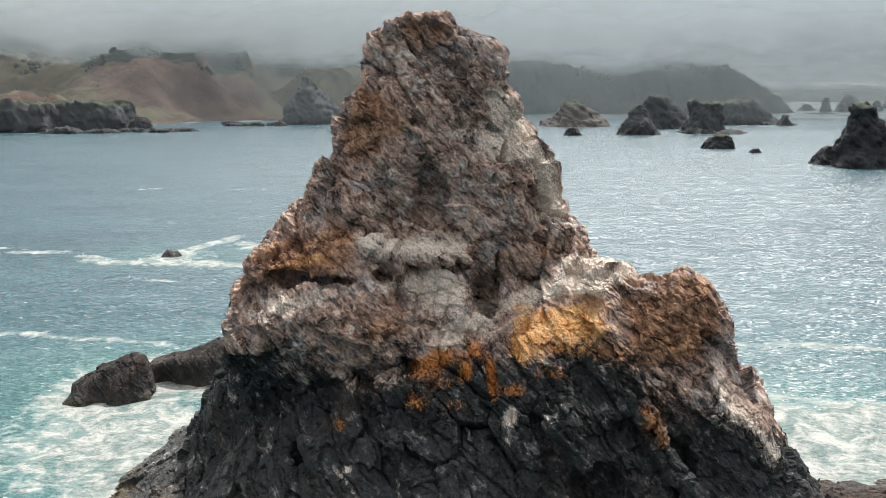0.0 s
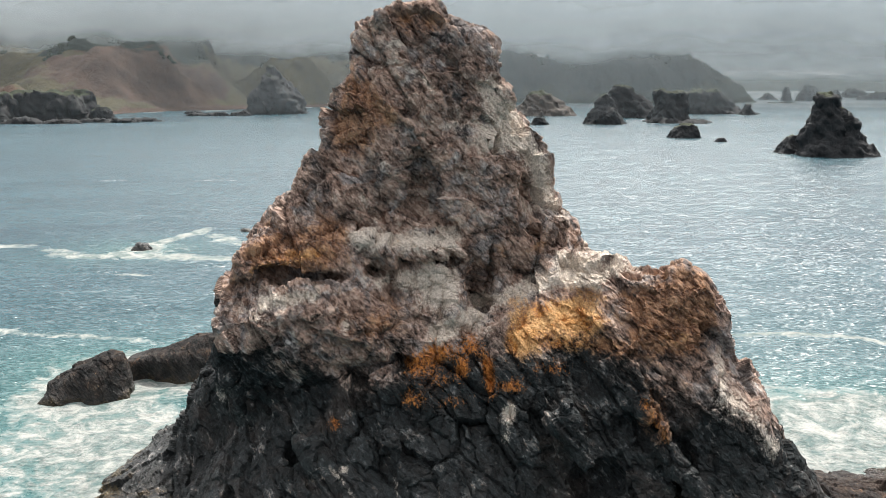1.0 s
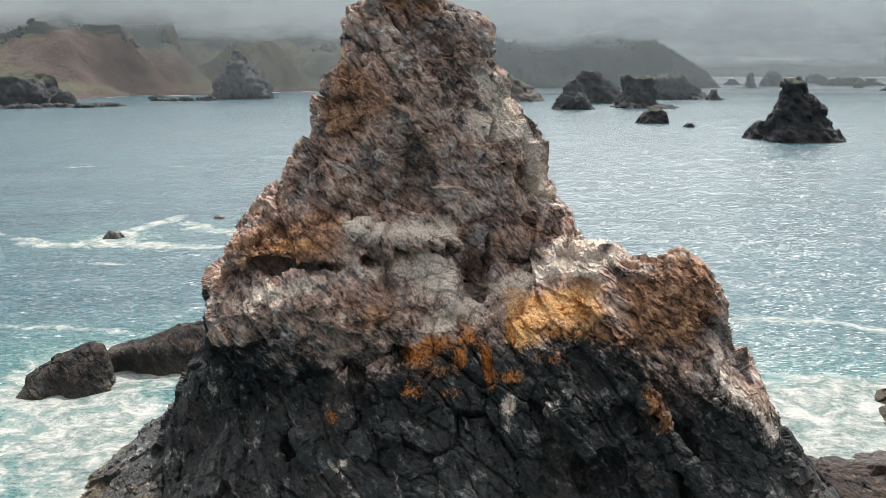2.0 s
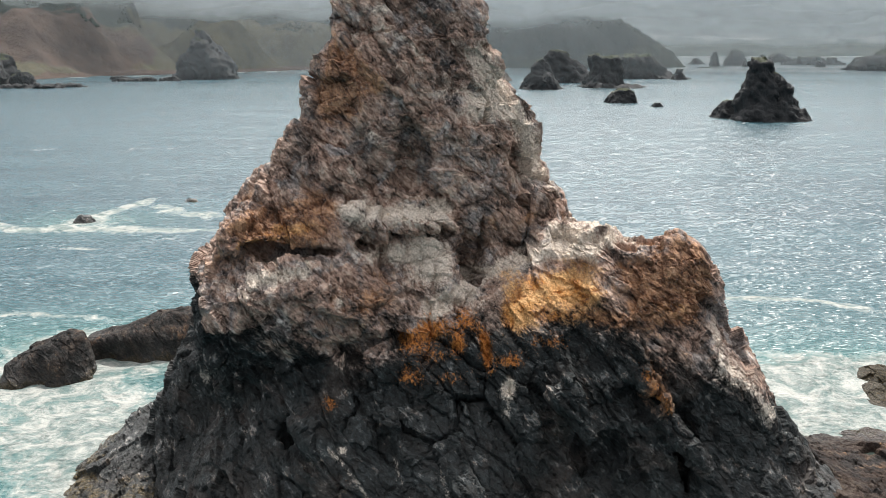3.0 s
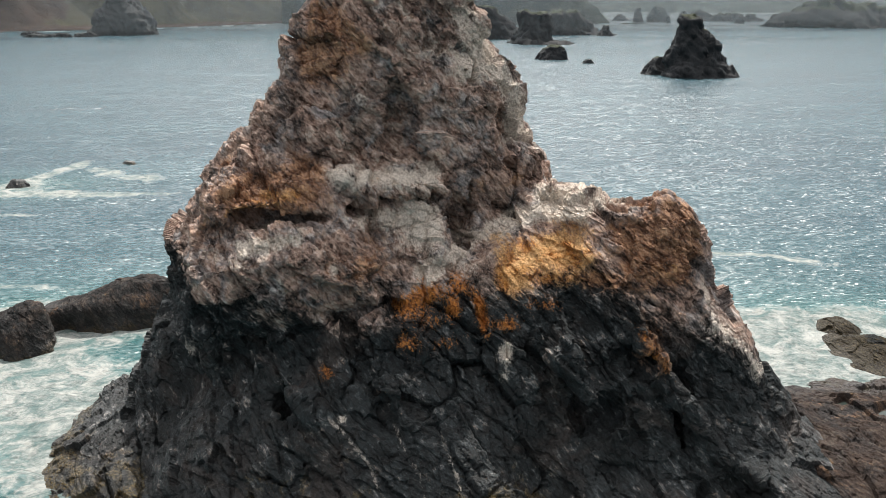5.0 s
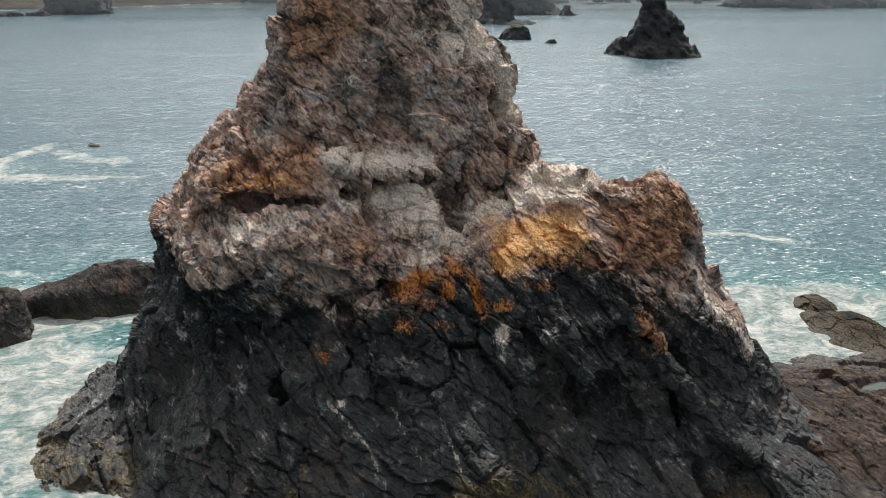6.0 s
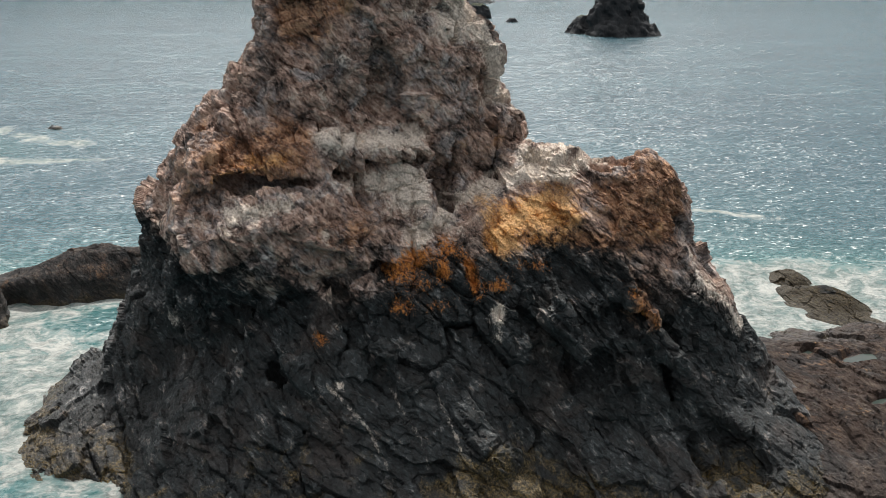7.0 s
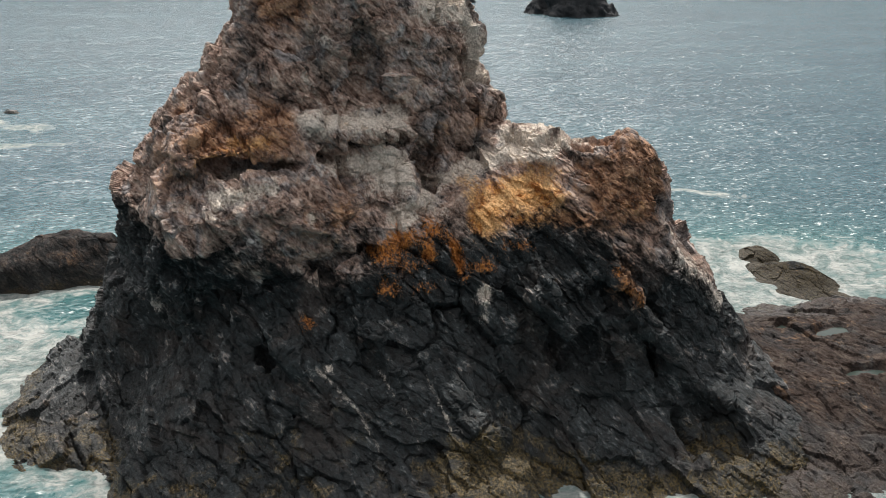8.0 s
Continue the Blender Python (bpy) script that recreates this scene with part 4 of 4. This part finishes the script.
far_stack("sea_stack", "hazy conical sea stack by the beach", "sea stack",
          [(-3, -272, -176, 1150, 1250), (0, -266, -182, 1156, 1244), (18, -258, -190, 1164, 1236), (34, -248, -202, 1172, 1226), (48, -238, -216, 1182, 1216), (58, -231, -224, 1190, 1208)], 290, 2.0)
for k, (x, y, w, h) in enumerate([(755, 2130, 34, 14), (735, 1960, 22, 30), (790, 1990, 40, 26), (760, 1850, 12, 14), (880, 2050, 26, 22), (985, 2460, 60, 32), (1080, 2400, 70, 22), (905, 1820, 20, 12)]):
    far_stack("islet", "distant dark islet near the hazy horizon", "islet",
              [(-3, x - w * 0.62, x + w * 0.62, y - w * 0.5, y + w * 0.5), (0, x - w * 0.55, x + w * 0.55, y - w * 0.45, y + w * 0.45),
               (h * 0.5, x - w * 0.4, x + w * 0.36, y - w * 0.3, y + w * 0.3), (h, x - w * 0.2, x + w * 0.16, y - w * 0.18, y + w * 0.18)], 300 + 7 * k, max(w / 26, 0.7))
far_stack("islet", "low dark skerry on the way to the long island", "islet",
          [(-3, 930, 1080, 2030, 2090), (0, 940, 1066, 2036, 2084), (8, 955, 1050, 2044, 2076), (18, 985, 1020, 2050, 2070)], 370, 3.0)
far_stack("islet", "long humped dark green island", "islet",
          [(-3, 830, 1180, 1440, 1640), (0, 842, 1150, 1450, 1630), (16, 862, 1110, 1462, 1618), (30, 890, 1060, 1480, 1600), (40, 920, 990, 1500, 1580)], 380, 4.0)


far_stack("shore_bluff", "dark flat-topped rock bluff on the shore", "rock bluff",
          [(-3, -500, -384, 950, 1040), (0, -494, -388, 955, 1035), (12, -484, -392, 960, 1030), (24, -474, -397, 964, 1026), (29, -464, -402, 968, 1020)], 500, 2.0, group="shore rocks", power=4.0)
far_stack("shore_bluff", "dark grey layered rock bluff on the shore", "rock bluff",
          [(-3, -620, -448, 900, 990), (0, -612, -452, 906, 985), (14, -600, -458, 912, 980), (27, -588, -464, 918, 972), (32, -570, -474, 926, 964)], 510, 2.4, DARK_ROCK, group="shore rocks", power=3.6)
for k, (x, y, w, d, h) in enumerate([(-425, 900, 46, 20, 5), (-385, 905, 34, 16, 4), (-350, 930, 60, 18, 4), (-375, 985, 26, 18, 14), (-320, 950, 40, 14, 3.5), (-330, 1180, 24, 12, 4), (-290, 1110, 50, 14, 3.5), (-255, 1120, 26, 12, 5)]):
    far_stack("shore_rock", "low brown wave-cut rock near the beach", "rock",
              [(-2, x - w * 0.6, x + w * 0.6, y - d * 0.6, y + d * 0.6), (0, x - w * 0.55, x + w * 0.55, y - d * 0.55, y + d * 0.55), (h * 0.7, x - w * 0.42, x + w * 0.4, y - d * 0.4, y + d * 0.4), (h, x - w * 0.2, x + w * 0.25, y - d * 0.2, y + d * 0.2)],
              520 + 7 * k, 1.0, DARK_ROCK, group="shore rocks")


# ---- the coast ----
def land(name, label, xs, ys, height, material, marker):
    """A stretch of hills as a sheet of heights over the plan."""
    gx, gy = np.meshgrid(xs, ys, indexing="ij")
    p = np.stack([gx.ravel(), gy.ravel(), np.zeros(gx.size)], 1)
    p[:, 2] = height(p)
    i = np.arange(gx.size).reshape(gx.shape)
    quads = np.stack([i[:-1, :-1], i[1:, :-1], i[1:, 1:], i[:-1, 1:]], -1).reshape(-1, 4)
    nv = normals(p, quads)
    return tagged(new(name, mesh_of(name, p, quads, material, marker(p, nv))), label, "hill", "", "structure")


def swell_up(p, x, y, rx, ry, h, power=2.0):
    q = ((p[:, 0] - x) / rx) ** 2 + ((p[:, 1] - y) / ry) ** 2
    return h * np.exp(-q ** (power / 2))


def coast_height(p):
    f = p + np.stack([vnoise(p, 90, 401), vnoise(p, 90, 402), np.zeros(len(p))], 1) * 30
    shore = np.interp(p[:, 0], [-1500, -620, -450, -415, -330, -220, 0, 300], [940, 950, 985, 1285, 1350, 1500, 1880, 2100]) + 18 * vnoise(p, 90, 403)
    inland = np.clip((p[:, 1] - shore) / 30, -1, 1)
    h = -6 + 8 * inland
    h = np.maximum(h, swell_up(f, -500, 1390, 105, 120, 104, 3.6) - 14)
    h = np.maximum(h, swell_up(f, -620, 1110, 190, 75, 52, 3.4) - 14)
    h = np.maximum(h, swell_up(f, -770, 1520, 150, 150, 118, 2.6) - 14)
    h = np.maximum(h, swell_up(f, -430, 1530, 95, 130, 94, 2.6) - 14)
    h = np.maximum(h, swell_up(f, -310, 1720, 100, 110, 95, 2.4) - 14)
    h = np.maximum(h, swell_up(f, -180, 1960, 140, 120, 90, 2.4) - 14)
    h = np.maximum(h, np.clip((p[:, 1] - shore - 120) / 900, 0, 1) * 260 * (0.75 + 0.4 * fbm(p, 260, 3, 404)) - 14)
    return h + np.clip(h / 30, 0, 1) * (9 * ridged(p * [1, 0.5, 1], 60, 4, 405) - 6 + 3.0 * fbm(p, 16, 3, 406))


def coast_marks(p, nv):
    soil = 1.1 * zone(p * [1, 1, 0], -500, 1350, 0, 130, 110, 9) + 0.9 * zone(p * [1, 1, 0], -600, 1090, 0, 200, 70, 9) + 0.5 * zone(p * [1, 1, 0], -400, 1470, 0, 90, 70, 9)
    return {"bare": np.clip(soil + (0.75 - nv[:, 2]), 0, 1) + np.clip(1 - p[:, 2] / 6, 0, 1), "wood": np.clip((p[:, 2] - 62) / 50 + 0.5 * fbm(p, 120, 3, 407), 0, 1) * np.clip(1.4 - soil, 0, 1)}


land("coast_hills", "misty coast hills with bare brown bluffs, dry grass and woods",
     np.linspace(-1500, 420, 260), np.linspace(860, 2900, 260), coast_height, hillside("coast_ground", (0.1, 0.088, 0.045), (0.115, 0.07, 0.05), (0.01, 0.022, 0.016)), coast_marks)


def headland_height(p):
    f = p + np.stack([vnoise(p, 60, 411), vnoise(p, 60, 412), np.zeros(len(p))], 1) * 18
    ridge = np.interp(f[:, 0], [0, 60, 150, 175, 240, 330, 417, 500, 573, 611, 645], [130, 128, 124, 100, 82, 98, 106, 94, 70, 44, -12])
    across = np.clip(1 - np.abs((f[:, 1] - 1960) / 150) ** 2.6, -0.3, 1)
    back = np.clip((p[:, 1] - 2100) / 500, 0, 1) * 120 * np.clip((420 - p[:, 0]) / 300, 0, 1)
    h = np.maximum(ridge * across, back) - 2
    return h + np.clip(h / 30, 0, 1) * (7 * ridged(p * [1, 0.6, 1], 50, 4, 413) - 4 + 3.0 * fbm(p, 14, 3, 414))


land("headland", "dark wooded headland sloping down to the sea", np.linspace(-40, 690, 190), np.linspace(1760, 2500, 130), headland_height,
     hillside("headland_ground", (0.032, 0.042, 0.028), (0.06, 0.05, 0.042), (0.009, 0.017, 0.015)),
     lambda p, nv: {"bare": np.clip((0.6 - nv[:, 2]) * 1.5, 0, 1), "wood": np.clip(p[:, 2] / 60 + 0.4 * fbm(p, 90, 3, 415), 0, 1)})
land("far_shore", "low far shore lost in mist", np.linspace(500, 3400, 120), np.linspace(3950, 4700, 40),
     lambda p: -4 + np.clip((p[:, 1] - 4080) / 40, -1, 1) * 10 + np.clip((p[:, 1] - 4100) / 300, 0, 1) * 90 * (0.8 + 0.5 * fbm(p, 300, 3, 421)),
     hillside("far_ground", (0.08, 0.1, 0.07), (0.1, 0.1, 0.08), (0.03, 0.045, 0.035)), lambda p, nv: {"bare": np.zeros(len(p)), "wood": np.full(len(p), 0.5)})


# ---- woods on the hills ----
def woods(label, count, xs, ys, height, keep, seed):
    """Far woods: many small ragged crowns, each a stack of uneven rings, in one mesh."""
    rng = np.random.default_rng(seed)
    p = np.stack([rng.uniform(*xs, count * 6), rng.uniform(*ys, count * 6), np.zeros(count * 6)], 1)
    h = height(p)
    p[:, 2] = h
    p = p[keep(p, h)][:count]
    verts, quads = [], []
    for x, y, z in p:
        tall, wide = rng.uniform(3, 6.5), rng.uniform(2.0, 4.6)
        base = len(verts)
        for level, (up, out) in enumerate(((-0.1, 0.5), (0.25, 1.0), (0.55, 0.75), (0.85, 0.4), (1.0, 0.08))):
            for k in range(6):
                a = k * 1.047 + level * 0.5
                r = wide * out * rng.uniform(0.65, 1.3)
                verts.append((x + r * math.cos(a), y + r * math.sin(a), z + tall * up + rng.uniform(-0.5, 0.5)))
        for level in range(4):
            for k in range(6):
                quads.append((base + level * 6 + k, base + level * 6 + (k + 1) % 6, base + level * 6 + 6 + (k + 1) % 6, base + level * 6 + 6 + k))
    leaf = Nodes("far_leaves")
    mat = leaf.done(leaf.mix(leaf.noise(0.3, 3), (0.01, 0.018, 0.012), (0.035, 0.05, 0.026)), 0.95)
    return tagged(new("far_woods", mesh_of("far_woods", np.array(verts), np.array(quads), mat)), label, "woods", "", "stuff")


woods("dark wind-bent trees along the headland's crest", 520, (0, 560), (1900, 2010), headland_height, lambda p, h: h > 62, 11)
woods("dark scattered trees on the misty coast hills", 1500, (-950, 60), (1250, 2100), coast_height, lambda p, h: (h > 66) & (vnoise(p * [1, 1, 0], 60, 33) > 0.25), 12)


# ---- the sea, one sheet to the horizon ----
def graded(lo, hi, a, b, step, grow=1.06):
    """Stations: even between lo and hi, then wider and wider out to a and b."""
    mid = list(np.arange(lo, hi + step / 2, step))
    left, right, d = [], [], step
    while (lo if not left else left[-1]) > a:
        d *= grow
        left.append((lo if not left else left[-1]) - d)
    d = step
    while (hi if not right else right[-1]) < b:
        d *= grow
        right.append((hi if not right else right[-1]) + d)
    return np.array(left[::-1] + mid + right)


xs, ys = graded(-92, 84, -4800, 4800, 0.8), graded(46, 150, -1500, 4800, 0.8)
gx, gy = np.meshgrid(xs, ys, indexing="ij")
p = np.stack([gx.ravel(), gy.ravel(), np.zeros(gx.size)], 1)
close = (np.abs(p[:, 0]) < 110) & (p[:, 1] > 40) & (p[:, 1] < 240)
gap = np.full(len(p), 60.0)
q = p[close] + [0, 0, 0.4]
gap[close] = np.minimum.reduce([left_apron(q), front_foot(q), hump(q), spire(q), platform(q), boulder_left(q) * 1.3, boulder_bar(q) * 1.3, weed_rock_far(q) * 1.2, weed_rock_near(q) * 1.2, awash(q) * 2.0])


def streak(p, x0, y0, x1, y1, width, bend=0.0):
    """A drifting line of foam between two places."""
    d = np.array([x1 - x0, y1 - y0])
    s = ((p[:, 0] - x0) * d[0] + (p[:, 1] - y0) * d[1]) / (d @ d)
    off = ((p[:, 0] - x0) * -d[1] + (p[:, 1] - y0) * d[0]) / np.hypot(*d) + bend * np.sin(s * 6.3) + 2.5 * vnoise(p, 14, 431)
    return np.exp(-(off / width) ** 2) * np.clip(1 - ((s - 0.5) / 0.5) ** 4, 0, 1)


foam = 0.7 * np.exp(-np.maximum(gap, 0) / 3.0) + 0.3 * np.exp(-np.maximum(gap, 0) / 12.0)
bay = 0.55 * zone(p, -42, 98, 0, 11, 13, 9) + 0.3 * zone(p, -52, 88, 0, 16, 14, 9) + 0.6 * zone(p, -44, 122, 0, 14, 7, 9) + 1.05 * zone(p, 46, 97, 0, 13, 11, 9) + 0.6 * zone(p, 64, 100, 0, 20, 10, 9) + 0.4 * zone(p, 36, 112, 0, 8, 12, 9)
lines = (0.8 * streak(p, -150, 232, -84, 205, 2.6, 3) + 0.85 * streak(p, -98, 208, -34, 196, 3.4, 1.5) + 0.7 * streak(p, -86, 200, -62, 250, 2.2, 2) + 0.6 * streak(p, -70, 246, -44, 212, 2.4, 2) + 0.22 * zone(p, -62, 218, 0, 20, 12, 9)
         + 0.6 * streak(p, -80, 185, -58, 180, 1.6) + 0.65 * streak(p, 30, 141, 75, 131, 1.6, 0.8) + 0.5 * streak(p, -100, 150, -40, 132, 2.2, 2)
         + 0.4 * streak(p, -200, 380, -60, 360, 3.5, 3) + 0.4 * streak(p, -300, 520, -80, 500, 4, 3) + 0.35 * streak(p, 20, 330, 60, 326, 2))
shore_surf = 0.9 * np.exp(-((p[:, 1] - np.interp(p[:, 0], [-1500, -620, -450, -415, -330, -220, 0], [905, 900, 900, 1255, 1325, 1475, 1855])) / 22) ** 2) * (p[:, 0] < 100)
foam = np.clip(foam + bay + lines * 1.3 + shore_surf, 0, 1.15)
shoal = np.clip(np.exp(-np.maximum(gap, 0) / 16.0) * 0.8 + 0.7 * bay, 0, 1)
calm = np.clip(1 - (np.hypot(p[:, 0], p[:, 1] - 100) - 90) / 150, 0, 1)
p[:, 2] = calm * (0.35 * vnoise(p * [0.5, 1, 1], 9, 441) + 0.16 * vnoise(p, 3.2, 442) + 0.25 * np.clip(foam, 0, 1) * vnoise(p, 2.0, 443))
i = np.arange(gx.size).reshape(gx.shape)
quads = np.stack([i[:-1, :-1], i[1:, :-1], i[1:, 1:], i[:-1, 1:]], -1).reshape(-1, 4)
sea = new("water", mesh_of("water", p, quads, SEA, {"foam": foam, "shoal": shoal}))
tagged(sea, "teal glittering sea with white surf round the rocks", "sea", "", "structure")


# ---- low mist over the coast ----
def mist(x0, x1, y, top, material, bow=0.0):
    """A standing bank of mist, slightly bowed in plan."""
    n = 40
    xs = np.linspace(x0, x1, n)
    ys = y + bow * ((xs - (x0 + x1) / 2) / (x1 - x0) * 2) ** 2
    v = np.concatenate([np.stack([xs, ys, np.full(n, -1.0)], 1), np.stack([xs, ys, np.full(n, top)], 1)])
    k = np.arange(n - 1)
    return tagged(new("mist_bank", mesh_of("mist_bank", v, np.stack([k, k + 1, k + 1 + n, k + n], 1), material)),
                  "low grey sea mist hanging over the coast", "mist", "", "stuff")


for y, low, full, thin, strength, top in [(840, 105, 190, 0.05, 0.4, 190), (1120, 88, 165, 0.1, 0.6, 205), (1460, 72, 135, 0.13, 0.92, 210), (1720, 62, 120, 0.15, 0.97, 210), (2400, 25, 110, 0.18, 0.95, 220), (3700, 0, 100, 0.28, 1.0, 240)]:
    mist(-y * 1.6, y * 1.6, y, top, fog_stuff("mist", low, full, thin, strength), -60)
deck_x, deck_y = np.linspace(-6000, 6000, 30), np.linspace(700, 4800, 20)
gx, gy = np.meshgrid(deck_x, deck_y, indexing="ij")
i = np.arange(gx.size).reshape(gx.shape)
quads = np.stack([i[:-1, :-1], i[1:, :-1], i[1:, 1:], i[:-1, 1:]], -1).reshape(-1, 4)
deck = np.stack([gx.ravel(), gy.ravel(), 195 + 0.01 * (gy.ravel() - 900)], 1)
tagged(new("cloud_deck", mesh_of("cloud_deck", deck, quads, fog_deck())), "low grey cloud deck over the coast", "cloud", "", "stuff")
